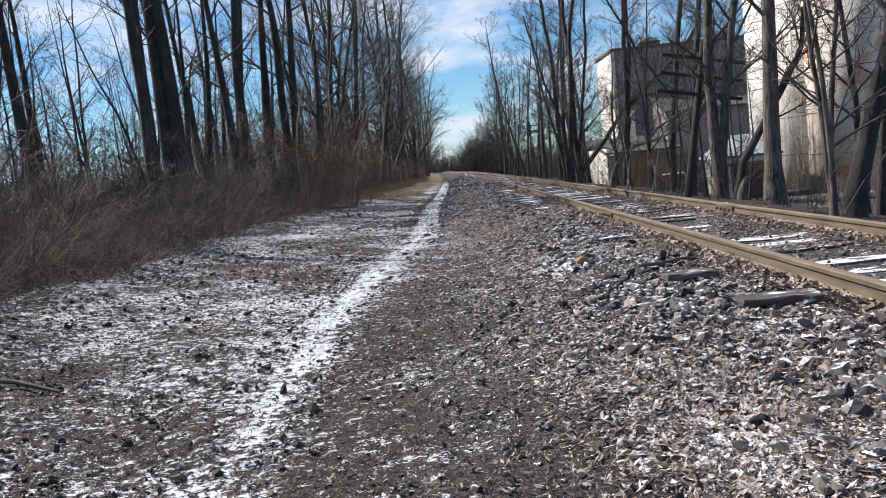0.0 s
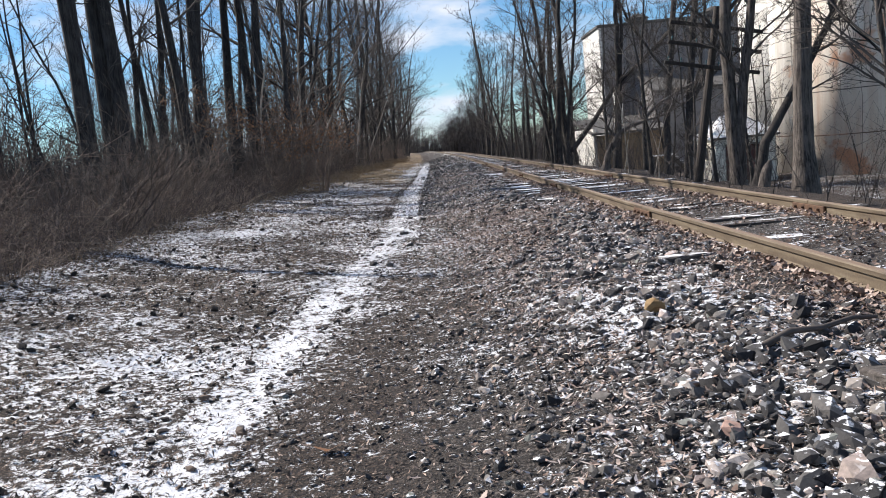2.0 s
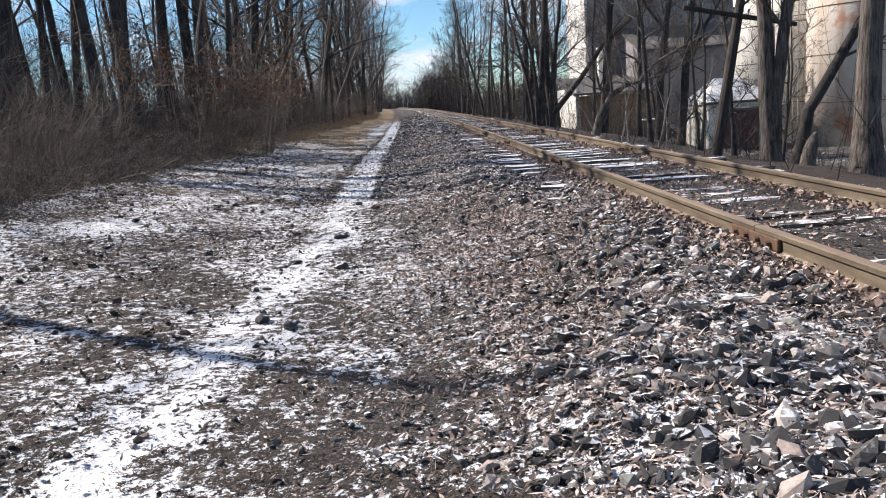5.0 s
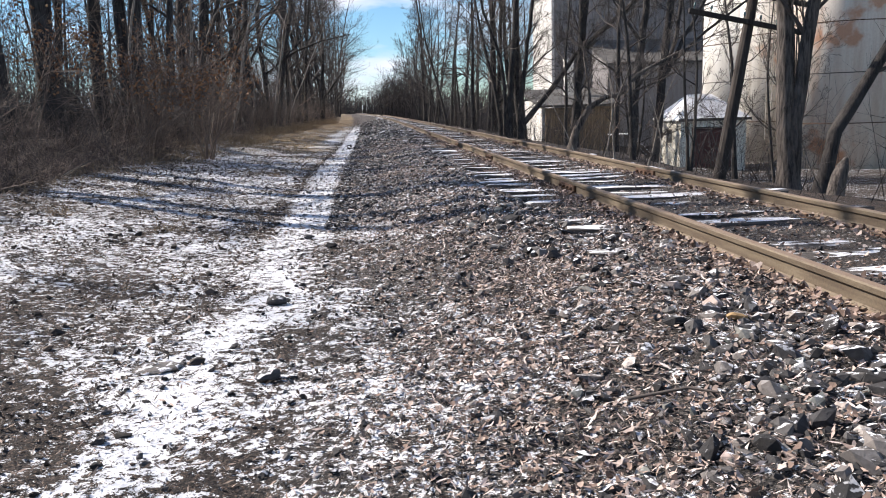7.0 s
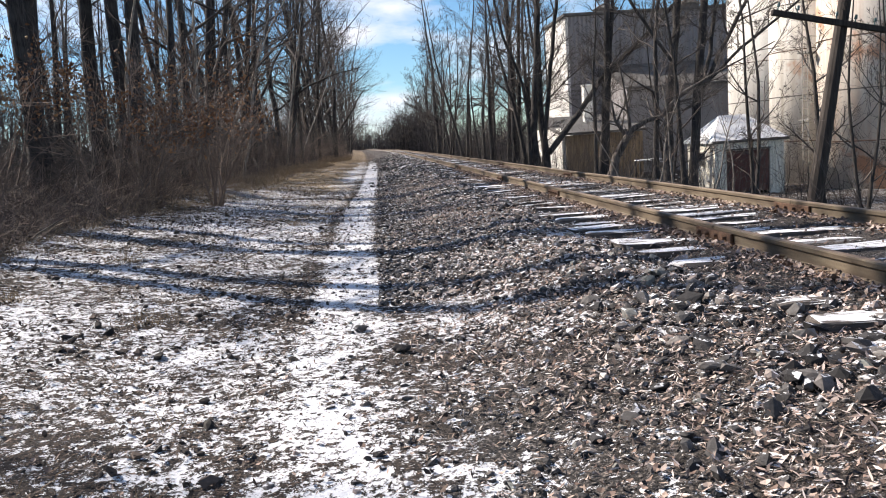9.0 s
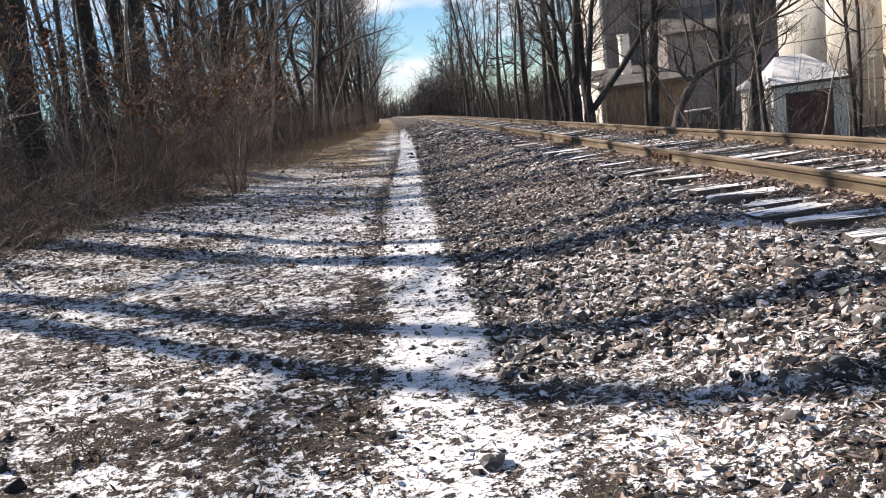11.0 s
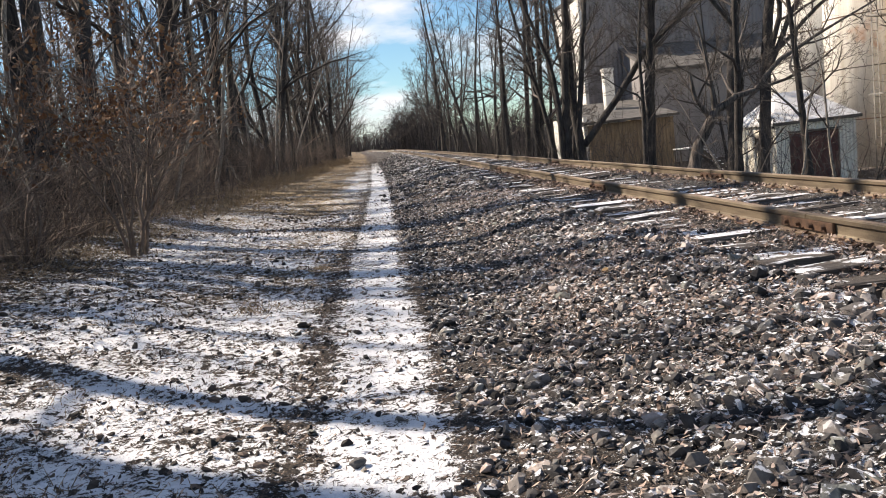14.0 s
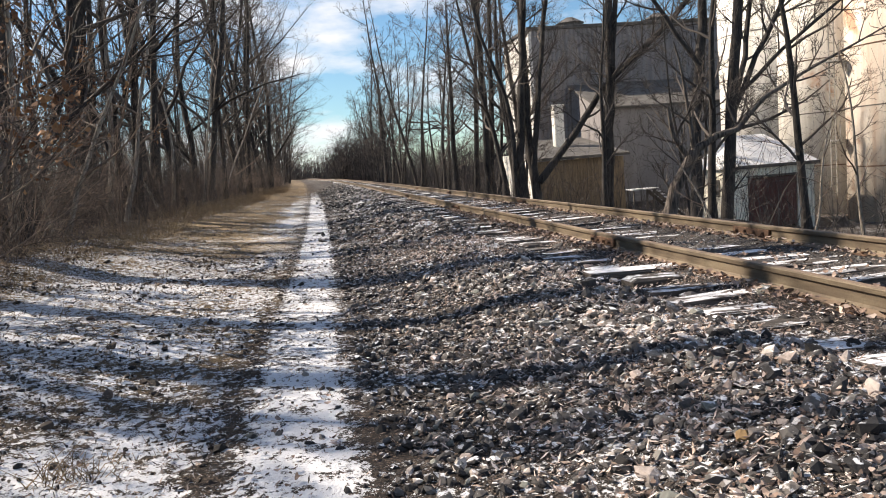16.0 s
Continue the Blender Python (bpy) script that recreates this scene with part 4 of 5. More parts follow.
def make_annex():
    annex = empty("annex", pose(0, 0, 0), "low outbuilding with white gable end and tan board front", "outbuilding")
    base = -4.0
    part("gable_wall", boxed((16.2, 84.3, base), (16.5, 95, 1.6)), M_WHITEWALL, annex)
    bm = boxed((16.5, 84.0, base), (23.5, 84.3, 0.9))
    part("front_wall", bm, M_BOARD, annex, "tan upright boards")
    for i in range(23):
        part("batten", boxed((16.55 + i * 0.3, 83.96, base), (16.6 + i * 0.3, 84.0, 0.85)), M_BOARD, annex)
    part("side_wall", boxed((23.2, 84.3, base), (23.5, 95, 0.9)), M_BOARD, annex)
    v = [(15.9, 83.6, 0.95), (23.9, 83.6, 0.95), (23.9, 95, 2.6), (15.9, 95, 2.6), (15.9, 83.6, 1.15), (23.9, 83.6, 1.15), (23.9, 95, 2.8), (15.9, 95, 2.8)]
    part_mesh("roof", mesh_of("roof", v, [(4, 5, 6, 7), (0, 1, 5, 4), (1, 2, 6, 5), (3, 0, 4, 7), (2, 3, 7, 6), (3, 2, 1, 0)], M_DARKROOF), annex)
    stack = empty("stack", pose(20.2, 90.0, -4.0), "narrow white stack above the outbuilding", "chimney")
    bm = boxed((-0.42, -0.42, 0), (0.42, 0.42, 9.4), 0.04)
    part("shaft", bm, M_WHITEWALL, stack)
    part("cap", boxed((-0.48, -0.48, 9.4), (0.48, 0.48, 9.6), 0.04), M_WHITEWALL, stack)


make_annex()


def make_stair(x, y, top, foot):
    """A short outdoor stair that comes down eastwards, snow on its treads."""
    stair = empty("outdoor_stair", pose(x, y, foot), "short dark outdoor stair with snow on its treads", "stair")
    n, run, rise = 9, 0.19, (top - foot) / 9
    for i in range(n):
        z = (n - i) * rise
        part("tread", boxed((i * run, -0.5, z - 0.05), (i * run + 0.24, 0.5, z), 0.008), M_ROOF, stair, "snow-covered tread")
    for yy in (-0.56, 0.51):
        part_mesh("stringer", mesh_of("stringer", [(-0.1, yy, n * rise - 0.30), (n * run + 0.15, yy, -0.25), (n * run + 0.15, yy, 0.0), (-0.1, yy, n * rise - 0.02), (-0.1, yy + 0.05, n * rise - 0.30), (n * run + 0.15, yy + 0.05, -0.25), (n * run + 0.15, yy + 0.05, 0.0), (-0.1, yy + 0.05, n * rise - 0.02)],
                                              [(0, 1, 2, 3), (7, 6, 5, 4), (0, 4, 5, 1), (1, 5, 6, 2), (2, 6, 7, 3), (3, 7, 4, 0)], M_TRIM), stair)
    part("landing", boxed((-1.5, -0.56, n * rise - 0.08), (-0.02, 0.56, n * rise), 0.01), M_ROOF, stair, "snow-covered landing")
    for xx in (-1.45, -0.16):
        for yy in (-0.54, 0.46):
            part("post", boxed((xx, yy, -0.5), (xx + 0.09, yy + 0.09, n * rise - 0.08)), M_TRIM, stair)


make_stair(20.05, 71.0, -1.15, -3.0)


# ---- bulk geometry: rods, stones, flakes ----
def rods_mesh(name, p0, p1, r0, r1, material):
    """Many three-sided tapered rods in one mesh."""
    d = p1 - p0
    d = d / np.maximum(1e-6, np.linalg.norm(d, axis=1, keepdims=True))
    ref = np.where(np.abs(d[:, 2:3]) > 0.9, np.array([[1.0, 0, 0]]), np.array([[0, 0, 1.0]]))
    a = np.cross(d, ref)
    a /= np.linalg.norm(a, axis=1, keepdims=True)
    b = np.cross(d, a)
    rings = []
    for p, r in ((p0, r0), (p1, r1)):
        for j in range(3):
            w = 2 * math.pi * j / 3
            rings.append(p + (a * math.cos(w) + b * math.sin(w)) * np.asarray(r)[:, None])
    verts = np.stack(rings, 1).reshape(-1, 3)
    base = np.arange(len(p0))[:, None] * 6
    faces = np.concatenate([base + np.array([[j, (j + 1) % 3, 3 + (j + 1) % 3, 3 + j]]) for j in range(3)])
    return quads_mesh(name, verts, faces, material)


def stalks(seed, x, y, tall, r, lean, curl, twigs, twig_len, z=None, segs=3):
    """Arrays of rods for stalks that arch and carry twigs."""
    rs = np.random.RandomState(seed)
    n = len(x)
    z = height(x, y) - 0.03 if z is None else z
    p = np.stack([x, y, z], 1)
    d = np.stack([rs.normal(0, lean, n), rs.normal(0, lean, n), np.ones(n)], 1)
    out = []
    cur, rad = p, np.asarray(r) * np.ones(n)
    knots = [p]
    for s in range(segs):
        d = d + np.stack([rs.normal(0, curl, n), rs.normal(0, curl, n), rs.normal(-curl * 0.5, curl, n)], 1)
        d = d / np.linalg.norm(d, axis=1, keepdims=True)
        nxt = cur + d * (tall / segs)[:, None]
        out.append((cur, nxt, rad * (1 - 0.28 * s), rad * (1 - 0.28 * (s + 1))))
        cur = nxt
        knots.append(cur)
    for _ in range(twigs):
        k = rs.randint(0, segs, n)
        f = rs.rand(n)[:, None]
        a = np.choose(k[:, None], knots[:-1])
        b = np.choose(k[:, None], knots[1:])
        at = a + (b - a) * f
        way = np.stack([rs.normal(0, 0.7, n), rs.normal(0, 0.7, n), rs.uniform(0.1, 1.0, n)], 1)
        way /= np.linalg.norm(way, axis=1, keepdims=True)
        length = (twig_len * tall * rs.uniform(0.4, 1.2, n))[:, None]
        end = at + way * length
        out.append((at, end, rad * 0.45, rad * 0.2))
        off = np.stack([rs.normal(0, 0.6, n), rs.normal(0, 0.6, n), rs.uniform(0.0, 0.9, n)], 1)
        out.append((at + way * length * 0.5, at + way * length * 0.5 + off * length * 0.6, rad * 0.3, rad * 0.15))
    return [np.concatenate([o[i] for o in out]) for i in range(4)]


def stuff(name, me, label, category):
    return tagged(new(name, me), label, category, kind="stuff")


rs = np.random.RandomState(5)
# how much nearer the brush comes to the rut farther along
def brush(y):
    return 1.3 * np.clip((np.asarray(y, float) - 50) / 45, 0, 1) + bend(y)


# brambles and dead weeds under the western trees
n = 9500
y = 2 + rs.rand(n) ** 1.25 * 125
x = -4.3 - np.abs(rs.normal(0, 1, n)) * 2.3 - 0.8 * vnoise(y * 0.25, y * 0) - np.where(y < 28, 0.5, 0.1) + brush(y)
tall = rs.uniform(0.35, 1.25, n) * np.clip((-3.6 - x + brush(y)) / 1.6, 0.35, 1)
stuff("brambles", rods_mesh("brambles", *stalks(1, x, y, tall, 0.0045, 0.6, 0.55, 2, 0.5), M_WEED), "tangled brown brambles and dead weeds under the trees", "undergrowth")
n = 4600
y = 8 + rs.rand(n) * 27
x = -5.2 - rs.rand(n) * 4.0
stuff("bramble_bank", rods_mesh("bramble_bank", *stalks(13, x, y, rs.uniform(0.5, 1.6, n), 0.0055, 0.7, 0.65, 3, 0.5, None, 3), M_WEED), "matted brown brambles along the verge", "undergrowth")
# thicket of thin stems that fills the edge of the wood
n = 1200
y = 36 + rs.rand(n) ** 1.15 * 130
x = -5.3 - rs.rand(n) ** 1.4 * 12 - np.where(y < 45, 1.0, 0.0) + brush(y)
x = np.maximum(x, -0.36 * y - 1.0)
stuff("wood_thicket", rods_mesh("wood_thicket", *stalks(31, x, y, rs.uniform(1.5, 6.5, n) * np.clip(0.55 + y / 90, 0.8, 1.5) * np.clip((brush(y) - 4.6 - x) / 4.5, 0.25, 1), 0.014, 0.13, 0.12, 9, 0.26), M_TWIG), "dense thicket of thin bare stems along the wood", "undergrowth")
n = 300
y = 46 + rs.rand(n) * 110
x = -9 - rs.rand(n) * 22 + bend(y)
x = np.maximum(x, -0.36 * y - 2.0)
stuff("wood_poles", rods_mesh("wood_poles", *stalks(32, x, y, rs.uniform(5, 14, n), 0.035, 0.05, 0.06, 9, 0.2), M_TWIG), "close-set thin bare trees deeper in the wood", "woodland")
# close grove where the line bends out of sight
n = 520
y = 152 + rs.rand(n) * 36
x = 2.6 + rs.rand(n) * 8.5
stuff("far_grove", rods_mesh("far_grove", *stalks(33, x, y, rs.uniform(3.5, 8.8, n) * np.clip(0.6 + (x - 2.6) / 5, 0.6, 1), 0.05, 0.10, 0.10, 10, 0.3), M_TWIG), "dark grove of bare trees where the line bends", "woodland")
# dark bramble floor deeper under the trees
n = 4500
y = 6 + rs.rand(n) * 75
x = -6.5 - rs.rand(n) * 13
stuff("bramble_floor", rods_mesh("bramble_floor", *stalks(12, x, y, rs.uniform(0.6, 1.7, n), 0.008, 0.4, 0.35, 1, 0.6, None, 2), M_TWIG_RED), "dark tangled briars under the western trees", "undergrowth")
# deeper brush in the wood
n = 2600
y = 2 + rs.rand(n) * 130
x = -8 - rs.rand(n) ** 1.3 * 28 + bend(y)
stuff("brushwood", rods_mesh("brushwood", *stalks(2, x, y, rs.uniform(1.0, 3.4, n), 0.008, 0.2, 0.2, 3, 0.45), M_TWIG), "dense dark leafless brushwood inside the wood", "undergrowth")
# waist-high dark scrub behind the verge
n = 2000
y = 10 + rs.rand(n) * 34
x = -9 - rs.rand(n) * 15
stuff("scrub", rods_mesh("scrub", *stalks(35, x, y, rs.uniform(1.3, 2.5, n), 0.012, 0.35, 0.3, 4, 0.45, None, 2), M_TWIG), "dark leafless scrub behind the verge", "undergrowth")
# the wood beyond, west
n = 1700
y = -20 + rs.rand(n) * 240
x = -34 - rs.rand(n) * 80
stuff("far_wood_west", rods_mesh("far_wood_west", *stalks(3, x, y, rs.uniform(5, 13, n), 0.10, 0.06, 0.08, 5, 0.28), M_TWIG), "distant bare woodland west of the line", "woodland")
# low scrub that closes the western horizon
n = 2200
y = -20 + rs.rand(n) * 260
x = -32 - rs.rand(n) * 60
stuff("far_scrub_west", rods_mesh("far_scrub_west", *stalks(4, x, y, rs.uniform(2, 5, n), 0.14, 0.2, 0.2, 3, 0.5), M_TWIG), "distant dark scrub west of the line", "woodland")
# the end of the view and the eastern verge far off
n = 1300
y = 300 + rs.rand(n) * 180
x = -110 + rs.rand(n) * 220
stuff("far_wood_end", rods_mesh("far_wood_end", *stalks(6, x, y, rs.uniform(6, 12, n), 0.11, 0.06, 0.08, 5, 0.34), M_TWIG_RED), "distant brown woodland closing the line", "woodland")
n = 1350
y = 120 + rs.rand(n) * 170
x = 7.5 + rs.rand(n) ** 1.5 * 45 + bend(y)
stuff("far_wood_east", rods_mesh("far_wood_east", *stalks(7, x, y, rs.uniform(3, 9.5, n), 0.06, 0.07, 0.1, 5, 0.3), M_TWIG), "distant bare trees and scrub on the east verge", "woodland")
n = 700
y = 290 + rs.rand(n) * 60
x = -14 + rs.rand(n) * 34 + bend(y)
stuff("far_wood_end", rods_mesh("far_wood_end", *stalks(17, x, y, rs.uniform(3, 7.5, n), 0.09, 0.07, 0.1, 5, 0.3), M_TWIG), "distant bare trees closing the end of the line", "woodland")
n = 700
y = 118 + rs.rand(n) * 120
x = 14 + rs.rand(n) * 110
stuff("far_wood_mill", rods_mesh("far_wood_mill", *stalks(8, x, y, rs.uniform(5, 10, n), 0.09, 0.06, 0.1, 7, 0.28), M_TWIG), "bare woodland behind the mill", "woodland")
# thin whips on the eastern bank
n = 900
y = 8 + rs.rand(n) * 100
x = 6.6 + rs.rand(n) ** 0.8 * 10
stuff("bank_whips", rods_mesh("bank_whips", *stalks(9, x, y, rs.uniform(0.8, 3.4, n), 0.010, 0.16, 0.14, 6, 0.34), M_TWIG), "thin bare whips and weeds on the east bank", "undergrowth")
# pale dry grass along the western edge
n = 10000
y = 3 + rs.rand(n) ** 0.8 * 95
x = -3.1 - np.abs(rs.normal(0, 0.9, n)) - np.where(y < 30, 1.4, 0.9) + brush(y)
tall = rs.uniform(0.12, 0.55, n) * np.clip((y - 10) / 30, 0.5, 1.2)
stuff("dry_grass", rods_mesh("dry_grass", *stalks(10, x, y, tall, 0.0032, 0.45, 0.3, 0, 0.3, None, 2), M_STRAW), "pale dry grass at the foot of the brush", "grass")
# flattened straw on the verge farther along
n = 9000
y = 27 + rs.rand(n) * 70
x = -1.3 - rs.rand(n) ** 0.7 * 3.2 + brush(y) * 0.6 + bend(y) * 0.4
keep = rs.rand(n) < np.clip(0.5 + 1.8 * vnoise(x * 0.9, y * 0.5), 0.05, 1)
stuff("flat_straw", rods_mesh("flat_straw", *stalks(34, x[keep], y[keep], rs.uniform(0.06, 0.22, int(keep.sum())), 0.0045, 1.4, 0.5, 0, 0.3, None, 2), M_STRAW), "flattened pale straw on the snowy verge", "grass")
# short tufts in the snow
c = rs.rand(300, 2) * np.array([4.2, 46]) + np.array([-5.6, 2])
pick = rs.randint(0, 300, 5500)
xy = c[pick] + rs.normal(0, 0.07, (5500, 2))
stuff("grass_tufts", rods_mesh("grass_tufts", *stalks(11, xy[:, 0], xy[:, 1], rs.uniform(0.04, 0.15, 5500), 0.0026, 0.7, 0.4, 0, 0.3, None, 2), M_STRAW), "short frosted grass tufts in the snow", "grass")


# ---- shrubs of the western edge ----
def shrub_stems(seed, tall, stems, material):
    rng = random.Random(seed)
    made = []
    for _ in range(stems):
        out = ([], [])
        a = rng.uniform(0, 6.28)
        way = Vector((math.cos(a) * rng.uniform(0.1, 1.1), math.sin(a) * rng.uniform(0.1, 1.1), 1)).normalized()
        base = Vector((math.cos(a), math.sin(a), 0)) * rng.uniform(0.0, 0.22) - Vector((0, 0, 0.06))
        branch(rng, out, base, way, tall * rng.uniform(0.55, 1.1), 0.006 + 0.004 * tall * rng.random(), 2, 0.8, 0.05, 1.1, 0.003)
        made.append(mesh_of("stem", *out, material, True))
    return made


SHRUBS = [shrub_stems(100 + i, (1.6, 2.2, 2.8, 3.4, 2.0)[i], (11, 10, 9, 9, 12)[i], (M_TWIG_RED, M_TWIG)[i % 2]) for i in range(5)]
rng_s = random.Random(15)
for i in range(120):
    y = 5 + (i / 120) ** 1.1 * 100 + rng_s.uniform(-0.8, 0.8)
    x = -4.9 - abs(rng_s.gauss(0, 1.3)) - (0.9 if y < 27 else 0.2) + float(brush(y))
    ob = empty("shrub", pose(x, y, float(height(x, y)), 0, 0, rng_s.uniform(0, 360)) @ Matrix.Scale(rng_s.uniform(0.7, 1.15), 4),
               "leafless brown shrub at the edge of the wood", "shrub", "shrubs of the wood edge")
    for me in SHRUBS[i % 5]:
        part_mesh("stem", me, ob)


# ---- young oaks that keep their brown leaves ----
def leaf_cards(seed, points, size, material, name):
    """Curled single leaves, two bent quads each."""
    r = np.random.RandomState(seed)
    n = len(points)
    w = r.normal(0, 1, (n, 3))
    w /= np.linalg.norm(w, axis=1, keepdims=True)
    u = np.cross(w, r.normal(0, 1, (n, 3)))
    u /= np.linalg.norm(u, axis=1, keepdims=True)
    v = np.cross(w, u)
    s = (size * r.uniform(0.6, 1.3, n))[:, None]
    ring = [points - u * s * 0.5 - v * s * 0.18, points - u * s * 0.5 + v * s * 0.18, points - v * s * 0.34 + w * s * 0.2, points + v * s * 0.34 + w * s * 0.2,
            points + u * s * 0.55 - v * s * 0.1, points + u * s * 0.55 + v * s * 0.1]
    base = np.arange(n)[:, None] * 6
    return quads_mesh(name, np.stack(ring, 1).reshape(-1, 3), np.concatenate([base + np.array([[0, 2, 3, 1]]), base + np.array([[2, 4, 5, 3]])]), material)


def make_oak(seed, x, y, tall, stems, leaves, low, label):
    rng = random.Random(seed)
    oak = empty("young_oak", pose(x, y, float(height(x, y))), label, "tree")
    tips = []
    for k in range(stems):
        out = ([], [])
        a = k * 6.28 / stems + rng.uniform(-0.4, 0.4)
        way = Vector((math.cos(a) * 0.22, math.sin(a) * 0.22, 1)).normalized()
        branch(rng, out, Vector((math.cos(a) * 0.1, math.sin(a) * 0.1, -0.08)), way, tall * rng.uniform(0.7, 1.05), 0.028, 1, 0.8, 0.03, 1.0, 0.004)
        part_mesh("stem", mesh_of("stem", *out, M_TWIG_RED, True), oak)
        tips += out[0]
    tips = np.array(tips)
    tips = tips[tips[:, 2] > low * tall]
    r = np.random.RandomState(seed)
    hubs = tips[r.randint(0, len(tips), max(6, leaves // 22))]
    pts = hubs[r.randint(0, len(hubs), leaves)] + r.normal(0, 0.15, (leaves, 3))
    part_mesh("foliage", leaf_cards(seed, pts, 0.075, M_OAKLEAF, "foliage"), oak, "withered orange-brown oak leaves")


make_oak(1, -4.0, 31.6, 2.9, 7, 800, 0.5, "young multi-stemmed oak holding brown withered leaves")
make_oak(2, -5.2, 31.0, 2.9, 3, 450, 0.4, "young oak with clusters of brown leaves")
make_oak(3, -5.8, 34.0, 3.4, 3, 500, 0.4, "young oak with clusters of brown leaves")
make_oak(4, -7.4, 29.2, 3.9, 3, 600, 0.4, "young oak with clusters of brown leaves")
make_oak(5, -6.6, 40.0, 5.0, 3, 550, 0.4, "young oak with sparse brown leaves")
make_oak(6, -5.6, 44.5, 4.0, 4, 260, 0.4, "young oak with sparse brown leaves")


# ---- ballast stones ----
def stone_shape(seed):
    """An angular chip: a squashed, jittered icosahedron."""
    r = np.random.RandomState(seed)
    g = (1 + 5 ** 0.5) / 2
    v = np.array([(-1, g, 0), (1, g, 0), (-1, -g, 0), (1, -g, 0), (0, -1, g), (0, 1, g), (0, -1, -g), (0, 1, -g), (g, 0, -1), (g, 0, 1), (-g, 0, -1), (-g, 0, 1)]) / 1.9
    v = v * r.uniform(0.72, 1.22, (12, 1)) + r.normal(0, 0.1, (12, 3))
    v = v * np.array([1.2, 0.85, 0.58]) * r.uniform(0.75, 1.25, 3)
    f = np.array([(0, 11, 5), (0, 5, 1), (0, 1, 7), (0, 7, 10), (0, 10, 11), (1, 5, 9), (5, 11, 4), (11, 10, 2), (10, 7, 6), (7, 1, 8), (3, 9, 4), (3, 4, 2), (3, 2, 6), (3, 6, 8), (3, 8, 9), (4, 9, 5), (2, 4, 11), (6, 2, 10), (8, 6, 7), (9, 8, 1)])
    return v, f


CHIPS = [stone_shape(i) for i in range(12)]


def turns(r, n, tilt):
    """Random rotation matrices, tipped by about tilt radians."""
    a, b, c = r.uniform(0, 6.283, n), r.normal(0, tilt, n), r.normal(0, tilt, n)
    ca, sa, cb, sb, cc, sc = np.cos(a), np.sin(a), np.cos(b), np.sin(b), np.cos(c), np.sin(c)
    o, l = np.zeros(n), np.ones(n)
    rz = np.stack([ca, -sa, o, sa, ca, o, o, o, l], 1).reshape(n, 3, 3)
    rx = np.stack([l, o, o, o, cb, -sb, o, sb, cb], 1).reshape(n, 3, 3)
    ry = np.stack([cc, o, sc, o, l, o, -sc, o, cc], 1).reshape(n, 3, 3)
    return rz @ rx @ ry


def scatter_stones(name, seed, x, y, size, sink, material):
    r = np.random.RandomState(seed)
    vs, fs, at = [], [], 0
    kind = r.randint(0, len(CHIPS), len(x))
    z = height(x, y) + size * sink
    for k, (v, f) in enumerate(CHIPS):
        m = kind == k
        n = int(m.sum())
        if not n:
            continue
        p = np.einsum("nij,vj->nvi", turns(r, n, 0.5), v) * size[m][:, None, None] + np.stack([x[m], y[m], z[m]], 1)[:, None]
        vs.append(p.reshape(-1, 3))
        fs.append((f[None] + at + 12 * np.arange(n)[:, None, None]).reshape(-1, 3))
        at += 12 * n
    return quads_mesh(name, np.concatenate(vs), np.concatenate(fs), material)


def bank_spots(r, n, y0, y1, power=1.0):
    y = y0 + r.rand(n) ** power * (y1 - y0)
    x = r.normal(1.15, 0.75, n)
    keep = (x > -0.7) & (x < 2.38) & (r.rand(n) < np.clip(0.55 + 1.3 * vnoise(x * 0.9 + 7, y * 0.7), 0.12, 1) * np.where((x > 1.8) & (y > 18), 0.35, 1.0))
    return x[keep] + bend(y[keep]), y[keep]


ballast = empty("ballast", Matrix.Identity(4), "grey broken-stone ballast heaped along the track", "ballast")
r = np.random.RandomState(21)
x, y = bank_spots(r, 38000, 1.5, 36, 1.3)
size = np.clip(r.lognormal(-3.85, 0.45, len(x)), 0.010, 0.055)
size = size * np.clip(0.55 + 0.5 * x, 0.55, 1.25)
tagged(part_mesh("gravel", scatter_stones("gravel", 1, x, y, size, 0.18, M_STONE), ballast), kind="stuff")
x, y = bank_spots(r, 8000, 36, 95, 1.4)
tagged(part_mesh("far_gravel", scatter_stones("far_gravel", 2, x, y, r.uniform(0.03, 0.08, len(x)), 0.2, M_STONE), ballast), kind="stuff")
x = np.concatenate([r.uniform(-0.48, 1.3, 9000)])
y = 20 + r.rand(len(x)) ** 1.2 * 18
tagged(part_mesh("toe_gravel", scatter_stones("toe_gravel", 4, x, y, np.clip(r.lognormal(-3.75, 0.35, len(x)), 0.014, 0.05), 0.2, M_STONE), ballast), kind="stuff")
x = np.concatenate([r.uniform(2.1, 4.7, 3000), r.uniform(4.4, 5.6, 1000), r.uniform(-1.2, 0.1, 1100)])
y = 1.5 + r.rand(len(x)) * 40
tagged(part_mesh("track_gravel", scatter_stones("track_gravel", 3, x, y, r.uniform(0.009, 0.028, len(x)), 0.15, M_STONE), ballast), kind="stuff")
